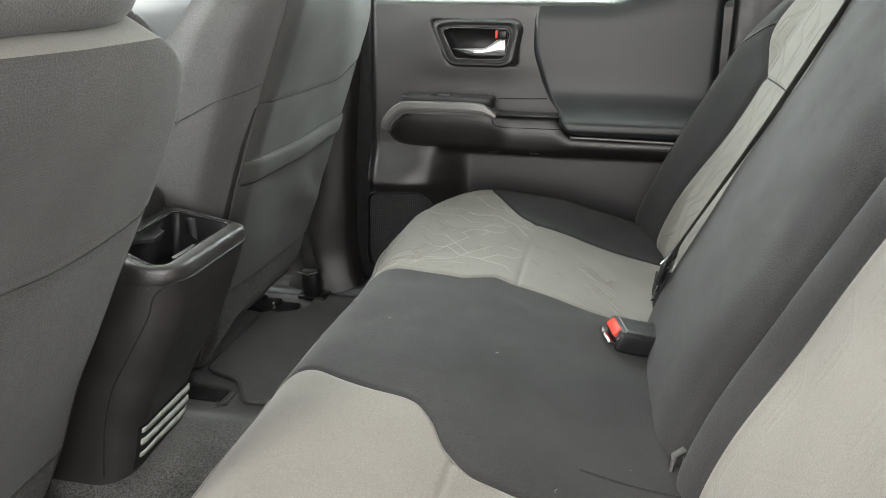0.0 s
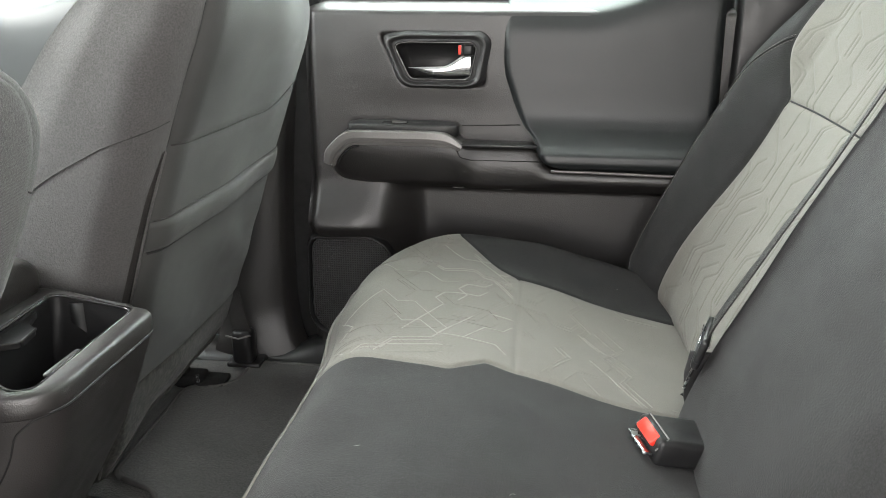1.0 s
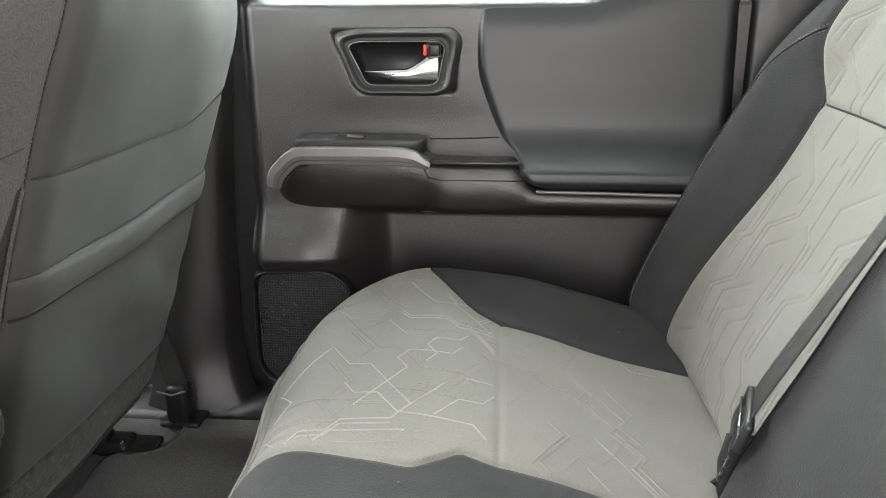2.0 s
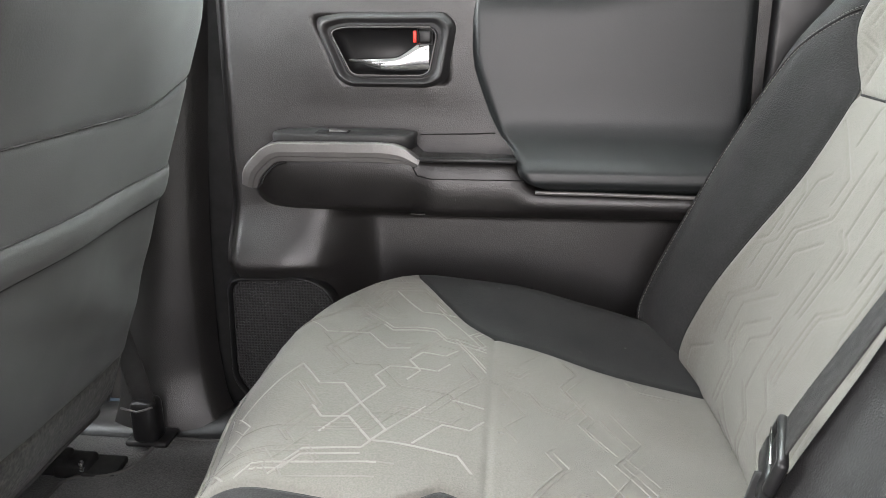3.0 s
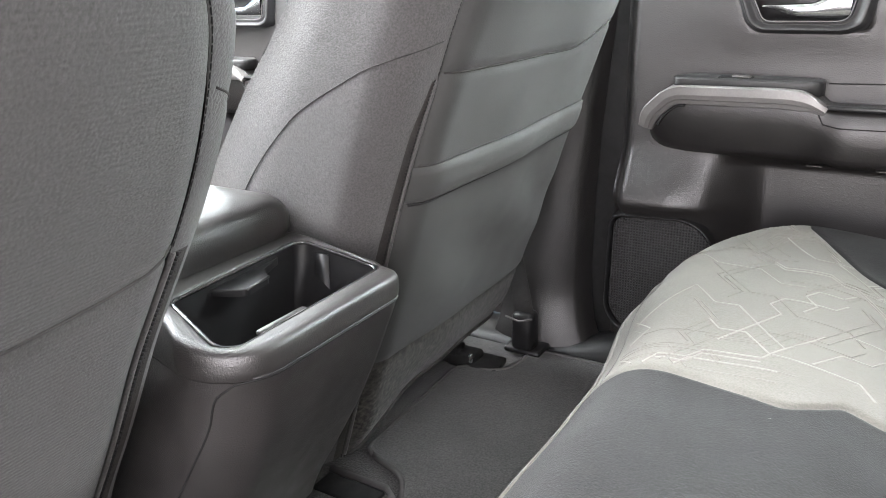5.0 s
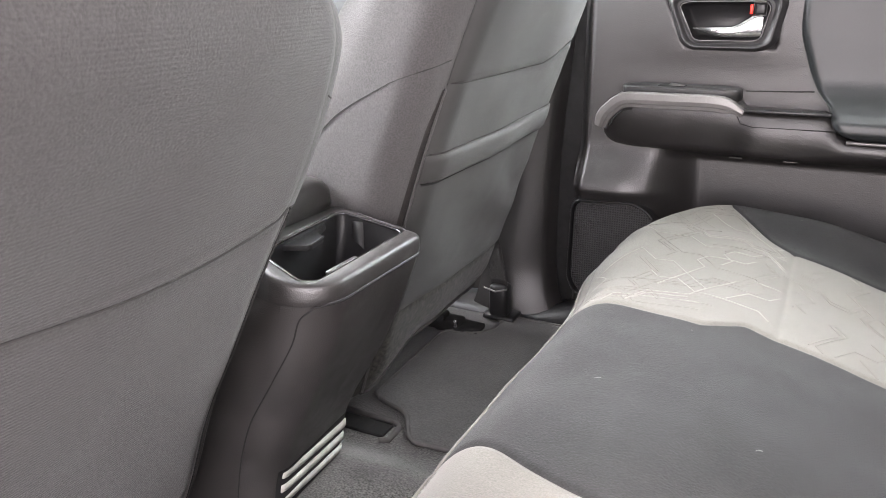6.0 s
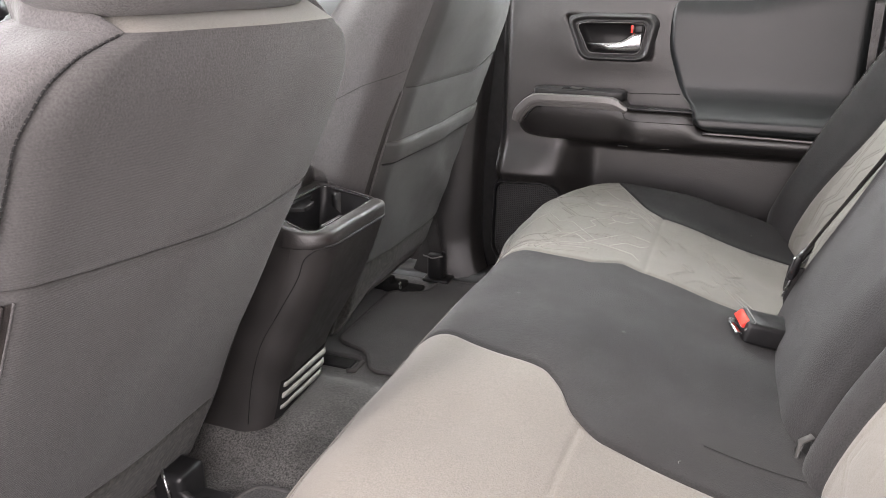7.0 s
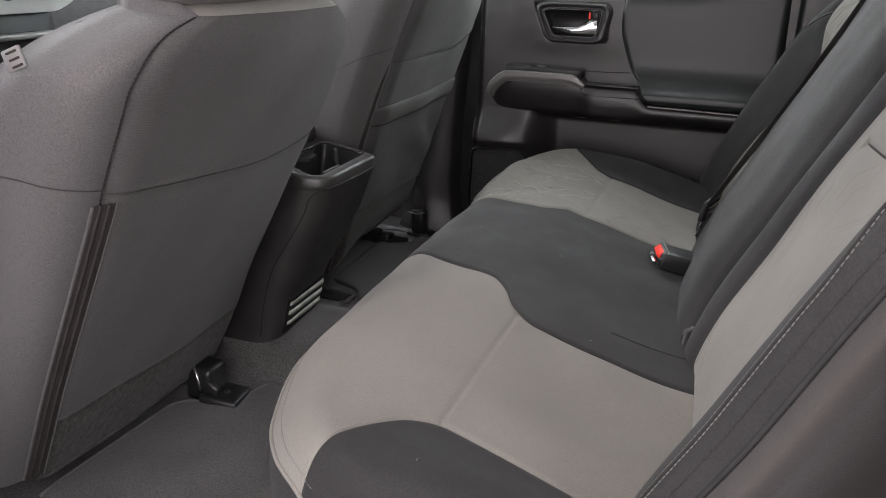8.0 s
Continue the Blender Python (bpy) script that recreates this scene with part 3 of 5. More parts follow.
for sgn, owner in ((1, wide_back), (-1, narrow_back)):
    part("cross_seam", sweep([back_at(sgn * y, 0.524 + 0.02 * (y - 0.5), 0.0002) for y in np.linspace(0.242, 0.538, 60)], circle(0.0013, 5), (-1, 0, 0)), M_SEAM, owner)
    part("insert_seam", sweep([back_at(sgn * float(insert_out(z)), z, -0.0006) for z in np.linspace(0.20, 0.85, 90)], circle(0.0016, 5), (-1, 0, 0)), M_SEAM, owner)
part("stitching", stitches([back_at(-0.657, z) for z in np.linspace(0.18, 0.80, 90)], (-1, 0, 0), 0.0050, 0.0032, 0.0005), M_ZIP, narrow_back)
part("edge_piping", sweep([back_at(-0.663, z, 0.0) for z in np.linspace(0.16, 0.8, 60)], circle(0.0022, 6), (-1, 0, 0)), M_SEAM, narrow_back)

# ---------------------------------------------------------------- rear door on the far side
DOOR_Y = 0.722


def door_skin(x, z):
    """The moulded inner panel: the y of its face over (x, z)."""
    y = DOOR_Y + 0 * x
    pod = ease(0.352, 0.262, z) * ease(-0.385, -0.520, x)
    y = y - 0.038 * pod * (1 - 0.50 * ease(0.268, 0.235, z))
    # Recess below the arm rest deepened so that this zone shades itself darker.
    y = y + 0.050 * ease(0.356, 0.322, z) * ease(-0.470, -0.385, x)
    y = y + 0.06 * ease(0.628, 0.655, z) ** 2
    y = y + 0.03 * ease(-0.578, -0.600, x)
    y = y - 0.006 * np.exp(-(((x + 0.365) / 0.115) ** 4 + ((z - 0.558) / 0.065) ** 4))
    left = -0.424 - (z - 0.531) * 0.49
    y = y + 0.034 * ease(left - 0.006, left + 0.002, x) * ease(-0.284, -0.292, x) * ease(0.514, 0.522, z) * ease(0.601, 0.592, z)
    return y


def door(name, dx, label, x_end):
    d = thing(name, (dx, 0.74, 0.0), label, "car door", kind="structure")
    to = lambda u, w, depth: (u + dx, DOOR_Y - depth, w)
    xs, zs = np.linspace(-0.602, x_end, 150), np.linspace(0.0, 0.655, 150)
    gx, gz = np.meshgrid(xs, zs)
    part("inner_panel", rows_to_shape(np.stack((gx + dx, door_skin(gx, gz), gz), -1)), M_GRAIN, d)
    back = np.stack((gx[::10, ::10] + dx, np.full_like(gx[::10, ::10], 0.815), gz[::10, ::10]), -1)
    part("outer_skin", rows_to_shape(back, True), M_PAINT, d)
    part("window_seal", rbox(((x_end - 0.6) / 2 + dx, 0.792, 0.654), (x_end + 0.6, 0.03, 0.016), 0.005), M_SMOOTH, d)
    part("window_pane", rbox(((x_end - 0.6) / 2 + dx, 0.80, 0.83), (x_end + 0.58, 0.004, 0.36), 0.001), M_GLASS, d).visible_shadow = False

    # soft upper pad that rolls into the arm rest
    left = knots([0.387, 0.395, 0.407, 0.431, 0.453, 0.50, 0.563, 0.60, 0.655], [-0.150, -0.172, -0.187, -0.196, -0.216, -0.238, -0.255, -0.256, -0.250])
    face = knots([0.387, 0.394, 0.404, 0.414, 0.424, 0.436, 0.452, 0.475, 0.54, 0.60, 0.63, 0.655], [0.664, 0.650, 0.642, 0.643, 0.654, 0.676, 0.694, 0.703, 0.708, 0.712, 0.722, 0.765])
    lip = lambda x, z: face(z) + 0.012 * np.exp(-((x - left(z)) / 0.006) ** 2) + 0.030 * ease(x_end - 0.035, x_end, x) ** 2
    part("upper_pad", strip(lambda x, z: (x + dx, lip(x, z), z + 0.055 * ease(-0.13, 0.08, x) * ease(0.56, 0.655, z)), lambda z: float(left(z)), lambda z: x_end, np.linspace(0.387, 0.655, 110), 80), M_VINYL, d, "slate soft vinyl pad")
    # Silver strip stands for the edge highlight below the pad.
    part("pad_edge", sweep([(x + dx, 0.652, 0.3885 - 0.003 * ease(-0.15, 0.1, x)) for x in np.linspace(-0.168, x_end, 20)], [(-0.003, -0.002), (-0.003, 0.002), (0.004, 0.002), (0.004, -0.002)]), M_SILVER, d, "thin pale strip drawn as the highlight under the pad")

    # arm rest body
    ztop = knots([-0.56, -0.545, -0.52, -0.50, -0.36, -0.335, -0.315, -0.20, -0.17, 0.2], [0.400, 0.416, 0.440, 0.449, 0.451, 0.444, 0.426, 0.424, 0.390, 0.3865])
    zbot = knots([-0.56, -0.545, -0.52, -0.48, 0.2], [0.385, 0.362, 0.350, 0.347, 0.352])
    out = knots([-0.56, -0.54, -0.50, -0.30, 0.2], [0.700, 0.672, 0.664, 0.655, 0.650])
    xs = np.concatenate((np.linspace(-0.56, -0.30, 60), np.linspace(-0.295, x_end, 40)))
    sec = []
    for x in xs:
        t, b, o = float(ztop(x)), float(zbot(x)), float(out(x))
        m = (t + b) / 2
        # Lower front face tucked in, to shape the darker side of a shadow edge.
        tuck = 0.016 * float(ease(-0.29, -0.33, x))
        sec.append([(x + dx, 0.735, t - 0.001), (x + dx, o + 0.022, t), (x + dx, o + 0.008, t - 0.002), (x + dx, o + 0.001, t - 0.008), (x + dx, o + tuck * 0.5, m), (x + dx, o + 0.004 + tuck, b + 0.016),
                    (x + dx, o + 0.012 + tuck, b + 0.004), (x + dx, o + 0.03 + tuck, b), (x + dx, 0.735, b + 0.006)])
    part("arm_rest", rows_to_shape(np.array(sec, float), True), M_GRAIN, d)
    # recessed tray behind the pull
    part("tray_line", sweep([(u + dx, float(door_skin(np.array(u), np.array(w))) - 0.0002, w) for u, w in ((-0.322, 0.4485), (-0.26, 0.4500), (-0.222, 0.4515))], circle(0.0010, 5), (0, -1, 0)), M_VOID, d)
    part("tray_edge", rbox((-0.254 + dx, 0.659, 0.4265), (0.125, 0.012, 0.006), 0.002), M_SMOOTH, d)
    # metal-look pull trim
    run = smooth_loop([(-0.548, 0.383), (-0.541, 0.404), (-0.510, 0.4335), (-0.362, 0.4355), (-0.338, 0.4325), (-0.316, 0.4215)], 0.016, 5)[6:-6]
    run = [(-0.548, 0.383)] + run + [(-0.316, 0.4215)]
    line = [Vector((u + dx, float(out(u)) + 0.001, w)) for u, w in run]
    section = [(-0.0125, -0.012), (-0.0125, 0.003), (-0.0105, 0.0056), (-0.0005, 0.0074), (0.0055, 0.0062), (0.0070, 0.0040), (0.0120, 0.0030), (0.0130, 0.0015), (0.0130, -0.012)]
    verts, faces, m = [], [], len(section)
    for i, p in enumerate(line):
        t = (line[min(i + 1, len(line) - 1)] - line[max(i - 1, 0)]).normalized()
        side = t.cross(Vector((0, -1, 0))).normalized()
        thin = (0.42 + 0.58 * float(ease(-0.314, -0.350, p.x - dx))) * (0.80 + 0.20 * float(ease(0.380, 0.405, p.z)))
        verts += [p + side * (a * thin) + Vector((0, -1, 0)) * b for a, b in section]
    for i in range(len(line) - 1):
        faces += [(i * m + k, i * m + (k + 1) % m, (i + 1) * m + (k + 1) % m, (i + 1) * m + k) for k in range(m)]
    faces += [tuple(range(m))[::-1], tuple(range((len(line) - 1) * m, len(line) * m))]
    trim = part("pull_trim", (verts, faces), M_SILVER, d, "satin graphite trim", smooth=False)
    # Black cord laid on the arm rest, drawn as the shade inside the trim.
    gap = [Vector((u + dx, float(out(u)) - 0.0005, w)) for u, w in smooth_loop([(-0.531, 0.376), (-0.524, 0.398), (-0.503, 0.4185), (-0.372, 0.4205), (-0.40, 0.30)], 0.012, 5)[6:-12]]
    part("trim_shadow_gap", sweep(gap, circle(0.0016, 6), (0, -1, 0)), M_VOID, trim)
    top = [(-0.515, 0.690), (-0.508, 0.668), (-0.352, 0.662), (-0.325, 0.668), (-0.322, 0.70), (-0.345, 0.722), (-0.50, 0.722)]
    part("switch_panel", plate(smooth_loop(top, 0.01, 3), lambda u, w, k: (u + dx, w, 0.448 + k), -0.01, 0.008, 0.003), M_BEZEL, d)
    sw = part("window_switch", rbox((-0.432 + dx, 0.686, 0.4535), (0.044, 0.020, 0.008), 0.002), M_VOID, d)
    part("switch_rocker", rbox((-0.424 + dx, 0.684, 0.4575), (0.024, 0.012, 0.004), 0.0015, 2, (0, 6, 0)), M_SILVER, sw)

    # inside handle in its bezel
    o_loop = smooth_loop([(-0.463, 0.600), (-0.422, 0.609), (-0.285, 0.609), (-0.268, 0.592), (-0.281, 0.518), (-0.306, 0.507), (-0.418, 0.508), (-0.438, 0.522)], 0.024, 5)
    i_loop = smooth_loop([(-0.436, 0.582), (-0.418, 0.587), (-0.305, 0.587), (-0.298, 0.578), (-0.308, 0.532), (-0.318, 0.527), (-0.403, 0.527), (-0.411, 0.531)], 0.009, 5)
    bezel = part("handle_bezel", frame_plate(o_loop, i_loop, to, -0.003, 0.018, 16, lambda t: 0.65 * float(ease(0, 0.30, t)) + 0.35 * float(ease(0.30, 0.42, t)) - 0.35 * float(ease(0.5, 0.8, t)) + 0.15 * float(ease(0.82, 0.9, t)) - 1.2 * float(ease(0.93, 1.0, t))), M_BEZEL, d)
    part("bezel_lip", sweep([to(u, w, 0.0135) for u, w in i_loop + i_loop[:1]], circle(0.0008, 6), (0, -1, 0)), M_SILVER, bezel)
    part("handle_cup", (([to(u, w, 0.006) for u, w in i_loop] + [to(-0.362 + (u + 0.362) * 0.86, 0.557 + (w - 0.557) * 0.82, -0.018) for u, w in i_loop]),
                        [(i, (i + 1) % len(i_loop), len(i_loop) + (i + 1) % len(i_loop), len(i_loop) + i) for i in range(len(i_loop))] + [tuple(range(len(i_loop), 2 * len(i_loop)))]), M_SMOOTH, bezel)
    rows = []
    for t in np.linspace(0, 1, 26):
        x = -0.412 + 0.104 * t
        hi = 0.5475 + 0.004 * t + 0.021 * float(ease(0.55, 1.0, t))
        lo = 0.5440 - 0.010 * float(ease(0.0, 0.45, t)) - 0.002 * t
        k = 0.010 + 0.006 * math.sin(math.pi * min(1, t * 1.1)) * (1 - 0.4 * t)
        c, h = (hi + lo) / 2, (hi - lo) / 2
        rows.append([to(x, c + h * math.sin(a), k + 0.0045 * math.cos(a)) for a in np.linspace(0, 2 * math.pi, 14, endpoint=False)])
    part("handle_lever", rows_to_shape(np.array(rows, float), True, True), M_CHROME, d, "chrome pull lever")
    lock = part("lock_button", rbox((-0.3125 + dx, DOOR_Y - 0.010, 0.5755), (0.017, 0.016, 0.017), 0.003), M_SMOOTH, d)
    part("lock_frame", sweep([to(u, w, 0.0185) for u, w in ((-0.322, 0.566), (-0.322, 0.585), (-0.303, 0.585), (-0.303, 0.566), (-0.322, 0.566))], circle(0.0008, 5), (0, -1, 0)), M_GRAIN, lock)
    part("lock_mark", rbox((-0.3262 + dx, DOOR_Y - 0.006, 0.5750), (0.0050, 0.010, 0.015), 0.001), M_RED, lock, "red unlocked mark")

    # speaker in its pod
    sp = [(-0.594, 0.238), (-0.486, 0.243), (-0.458, 0.228), (-0.440, 0.195), (-0.440, 0.085), (-0.470, 0.060), (-0.580, 0.060), (-0.598, 0.090)]
    pod_y = DOOR_Y - 0.018
    speaker = part("speaker_grille", plate(smooth_loop(sp, 0.02, 5), lambda u, w, k: (u + dx, pod_y - k, w), -0.02, 0.004, 0.003), M_GRILLE, d, "perforated black speaker grille", smooth=False)
    big = smooth_loop([(-0.602, 0.246), (-0.483, 0.251), (-0.452, 0.234), (-0.432, 0.198), (-0.432, 0.080), (-0.466, 0.050), (-0.584, 0.050), (-0.606, 0.084)], 0.022, 5)
    part("speaker_rim", frame_plate(big, smooth_loop(sp, 0.02, 5), lambda u, w, k: (u + dx, pod_y - k, w), -0.01, 0.010), M_SMOOTH, speaker)
    # Silver bars stand for the bright reflections along the pocket's top edge.
    for u in (-0.327, -0.243):
        part("pocket_edge_glint", rbox((u + dx, DOOR_Y + 0.002, 0.338), (0.020, 0.006, 0.0014), 0.0005), M_SILVER, d)
    part("grab_seam", sweep([to(u, w, 0.0685 if u > -0.3 else 0.066) for u, w in ((-0.325, 0.420), (-0.318, 0.406), (-0.300, 0.402), (-0.180, 0.403))], circle(0.0009, 5), (0, -1, 0)), M_VOID, d)
    return d


door("door_1", 0.0, "black rear door trim with slate pad and chrome handle", 0.112)
door("door_2", -0.985, "black front door trim with graphite pull and chrome handle", 0.26)

# post between the doors, flaring into the sill
post_front = knots([-0.02, 0.05, 0.15, 0.35, 0.60, 0.70], [-0.80, -0.78, -0.775, -0.76, -0.74, -0.73])
post_rear = knots([-0.02, 0.0, 0.02, 0.06, 0.12, 0.25, 0.60, 0.70], [-0.585, -0.600, -0.618, -0.634, -0.642, -0.640, -0.612, -0.604])
rows = []
for z in np.linspace(-0.02, 0.70, 70):
    a, b = float(post_front(z)), float(post_rear(z))
    line = []
    for t in np.linspace(0, 1, 26):
        x = a + (b - a) * t
        bulge = 0.034 * math.sin(math.pi * min(1, 0.15 + t * 0.85)) ** 0.7
        line.append((x, 0.715 - bulge + 0.03 * float(ease(0.93, 1.0, t)) - 0.018 * float(ease(0.10, 0.0, z)), z))
    rows.append(line)
post = part("door_post", rows_to_shape(np.array(rows, float)), M_GRAIN)
tagged(post, "black grained trim on the post between the doors", "pillar trim", kind="structure")
rows = []
for x in np.linspace(-1.86, 0.2, 110):
    lift = 0.020 * float(ease(-0.66, -0.58, x))
    rows.append([(x, 0.655, -0.004), (x, 0.662, 0.008 + lift * 0.3), (x, 0.680, 0.014 + lift), (x, 0.705, 0.016 + lift), (x, 0.745, 0.010 + lift), (x, 0.76, -0.02)])
sill = part("sill_right", rows_to_shape(np.array(rows, float)), M_SMOOTH)
tagged(sill, "black scuff plate along the floor edge", "sill", kind="structure")
# Added black strip: blocks outside light and stands for the gap's darkness.
part("door_gap", rbox((-0.635, 0.772, 0.33), (0.12, 0.03, 0.72), 0.003), M_VOID)
tagged(bpy.data.objects["door_gap"], "black filler strip in the gap between post and door", "door seal", kind="structure")

# ---------------------------------------------------------------- front seats
def front_seat(name, sgn, label, x_ref, z_ref, slope, seam_z, skirt_top, skirt_low, pocket, base, wide_in=0.0, top=0.630):
    """A seat back seen from behind: rear panels, skirt, both sides, top band and head rest. sgn: +1 where the middle of the cab lies at smaller y."""
    seat = thing(name, base, label, "car seat", "front seats")
    zn = lambda z: np.where(np.asarray(z, float) < 0.52, z, 0.52 + (np.asarray(z, float) - 0.52) * 0.11 / (top - 0.52))
    seam_k = knots([0.0, 0.10, 0.20, 0.32, 0.42, 0.52, 0.56, 0.595, 0.615, 0.630], [0.195, 0.190, 0.182, 0.168, 0.164, 0.170, 0.176, 0.190, 0.205, 0.235])
    inner = lambda z: seam_k(zn(z)) - wide_in * (0.45 + 0.6 * ease(0.36, 0.52, z) + 0.75 * ease(0.27, 0.10, z))
    outer_k = knots([0.0, 0.10, 0.20, 0.42, 0.50, 0.56, 0.595, 0.615, 0.630], [0.545, 0.550, 0.555, 0.557, 0.560, 0.560, 0.545, 0.518, 0.475])
    outer = lambda z: outer_k(zn(z))
    rear = lambda z: x_ref + slope * (z - z_ref)
    depth_k = knots([0.0, 0.20, 0.35, 0.48, 0.56, 0.60, 0.63], [0.16, 0.215, 0.215, 0.185, 0.135, 0.105, 0.08])
    depth = lambda z: depth_k(zn(z))

    bulge, swell = (0.005, 0.014) if pocket else (0.010, 0.012)

    def face(a, z, off=0.0):
        ya, yb = inner(z), outer(z)
        y = ya + (yb - ya) * a
        e = np.minimum(a, 1 - a)
        x = rear(z) + bulge * np.sin(np.pi * a) + swell * np.sin(np.pi * np.clip((z - seam_z) / (top + 0.03 - seam_z), 0, 1)) * np.sin(np.pi * np.clip(a * 1.1 - 0.05, 0, 1)) ** 0.8 - 0.014 * np.clip(1 - e / 0.07, 0, 1) ** 2 - 0.012 * ease(0.56, 0.635, zn(z)) ** 2
        x = x + 0.003 * np.sin(z * 23 + a * 3) * np.sin(a * 9 + 1) * np.sin(np.pi * np.clip(a, 0, 1)) + off
        return x, sgn * y, z

    def seam(a):
        return seam_z + (0.026 * ease(0.62, 1.0, a) if pocket else 0.005 - 0.022 * np.sin(np.pi * np.clip(a, 0, 1) ** 0.6))

    def seamed(a, z):
        x, y, zz = face(a, z)
        g = np.minimum(np.abs(z - seam(a)), np.abs(z - skirt_top))
        x = x - 0.0026 * np.exp(-((g / 0.0045) ** 2)) - 0.004 * np.exp(-((np.minimum(a, 1 - a) / 0.012) ** 2))
        if pocket:
            slack = ease(0.405, 0.33, z) * ease(skirt_top, skirt_top + 0.08, z)
            fold = np.sin((z - 0.30) * 75 + a * 11) * ease(0.45, 0.85, a) + 0.5 * np.sin((z + 0.16 * a) * 48)
            x = x + slack * (0.004 * np.sin(np.pi * a) + 0.0060 * fold * np.sin(np.pi * a))
        return x, y, zz

    lo, hi = (lambda z: 0.0), (lambda z: 1.0)
    flip = sgn > 0
    rear_mat = M_POCKET if pocket else M_REAR

    def skirt_face(a, z):
        """The skirt's lower edge climbs towards the door on the pocket seat."""
        low = skirt_low + (0.056 * ease(0.02, 0.35, a) if pocket else 0 * a)
        x, y, zz = face(a, skirt_top + (z - skirt_top) * (skirt_top - low) / (skirt_top - skirt_low), -0.0025)
        return x - (0.012 if pocket else 0.0) * ease(0.05, 0.0, zz - low) ** 2 - 0.0025 * np.exp(-(((zz - skirt_top) / 0.005) ** 2)), y, zz
    part("upper_rear_panel", strip(seamed, lo, hi, np.linspace(seam_z, top, 60), 60, flip), rear_mat, seat, "dark grey cloth")
    part("lower_rear_panel", strip(seamed, lo, hi, np.linspace(skirt_top, seam_z, 70), 60, flip), rear_mat, seat, "smooth grey pocket cloth" if pocket else "")
    skirt = strip(skirt_face, lo, hi, np.linspace(skirt_low, skirt_top, 26), 60, flip)
    part("carpet_skirt", skirt, M_SKIRT, seat, "speckled carpet skirt along the bottom")
    part("skirt_hem", sweep([Vector([float(c) for c in skirt_face(np.array(a), np.array(skirt_low))]) for a in np.linspace(0.02, 0.98, 40)], circle(0.003, 6)), M_FOLD, seat)
    part("cross_seam", sweep([Vector([float(c) for c in face(np.array(a), np.array(seam(a)), -0.0015)]) for a in np.linspace(0.01, 0.99, 60)], circle(0.0009, 5)), M_FOLD, seat)
    if pocket:
        rows = []
        for a in np.linspace(0.0, 1.0, 60):
            line = []
            sag = -0.006 + 0.012 * a
            for k, (dz, off) in enumerate(((0.021, 0.000), (0.0200, 0.009), (0.012, 0.015), (0.0, 0.017), (-0.010, 0.015), (-0.0145, 0.008), (-0.015, 0.000))):
                line.append([float(c) for c in face(np.array(a), np.array(0.412 + sag + dz), off * 0.62 * math.sin(math.pi * min(1, max(0, 0.02 + 0.96 * a))) ** 0.4)])
            rows.append(line)
        part("pocket_hem", rows_to_shape(np.array(rows, float), flip), M_POCKET, seat, "elastic hem of the map pocket")
        # Dark cords put the shade of the hem's creases into colour.
        for dz in (-0.0165, 0.0220):
            part("hem_crease", sweep([Vector([float(c) for c in face(np.array(a), np.array(0.406 + 0.012 * a + dz), 0.0006)]) for a in np.linspace(0.01, 0.99, 50)], circle(0.0016 if dz < 0 else 0.0010, 5)), M_SEAM if dz < 0 else M_FOLD, seat)

    # the two sides
    def side_point(edge, out, reach, d, z):
        t = depth(z) * reach * (1.10 if out > 0 and not pocket else 1.0)
        th = np.clip(d / 0.3, 0, 1) * np.pi / 2
        wide = ((0.042 if wide_in else 0.054) if out < 0 else 0.046) * (1 - 0.45 * ease(0.57, 0.63, zn(z)))
        y = edge(z) + out * (wide * np.sin(th) - 0.012 * ease(0.6, 1.0, d))
        fwd = 0.045 * (1 - np.cos(th)) + np.clip((d - 0.3) / 0.7, 0, 1) * (t - 0.045)
        x0 = rear(z) - 0.014 - 0.012 * ease(0.56, 0.635, zn(z)) ** 2
        x = x0 - fwd
        zz = z + (0.030 if out < 0 else 0.008) * d * ease(0.45, 0.63, zn(z))
        return x, sgn * y, zz

    def side(edge, out, reach, curve):
        zs = np.linspace(skirt_low + (0.062 if pocket and out > 0 else 0.01), top, 70)

        def pt(d, z):
            x, y, zz = side_point(edge, out, reach, d, z)
            g = np.abs(d - curve(z)) if curve else np.abs(z - seam_z - 0.010 - 0.016 * np.sin(np.pi * d)) * 5
            return x, y - sgn * out * 0.0015 * np.exp(-((g / 0.03) ** 2)), zz
        part("side_panel", strip(pt, lo, hi, zs, 40, (sgn * out) > 0), M_COVER, seat, "grey woven cloth")
        line = [Vector([float(c) for c in side_point(edge, out, 1.0, np.array(float(curve(z))), np.array(z))]) for z in np.linspace(0.30, 0.539, 60)] if curve else [
            Vector([float(c) for c in side_point(edge, out, 1.0, np.array(d), np.array(seam_z + 0.010 + 0.016 * math.sin(math.pi * d)))]) for d in np.linspace(0.01, 0.98, 50)]
        part("side_seam", sweep(line, circle(0.0007, 5), (0, 1, 0)), M_FOLD, seat)
        # zip beside the rear panel
        zl = np.linspace(skirt_low + (0.062 if pocket and out > 0 else 0.01), seam_z - 0.006, 60)
        thin = lambda z: (0.30 + 0.45 * float(ease(seam_z, seam_z - 0.06, z)) + 0.25 * float(ease(seam_z - 0.05, seam_z - 0.22, z))) if pocket else 1.0
        tape = [[[float(c) for c in side_point(edge, out, 1.0, np.array(0.003 + d * thin(z)), np.array(z))] for d in (0.0, 0.021, 0.043, 0.065)] for z in zl]
        if out > 0 and not pocket:
            tape = []
            for z in zl:
                row = [[float(c) for c in side_point(edge, out, 1.0, np.array(q), np.array(z))] for q in (0.034, 0.008)]
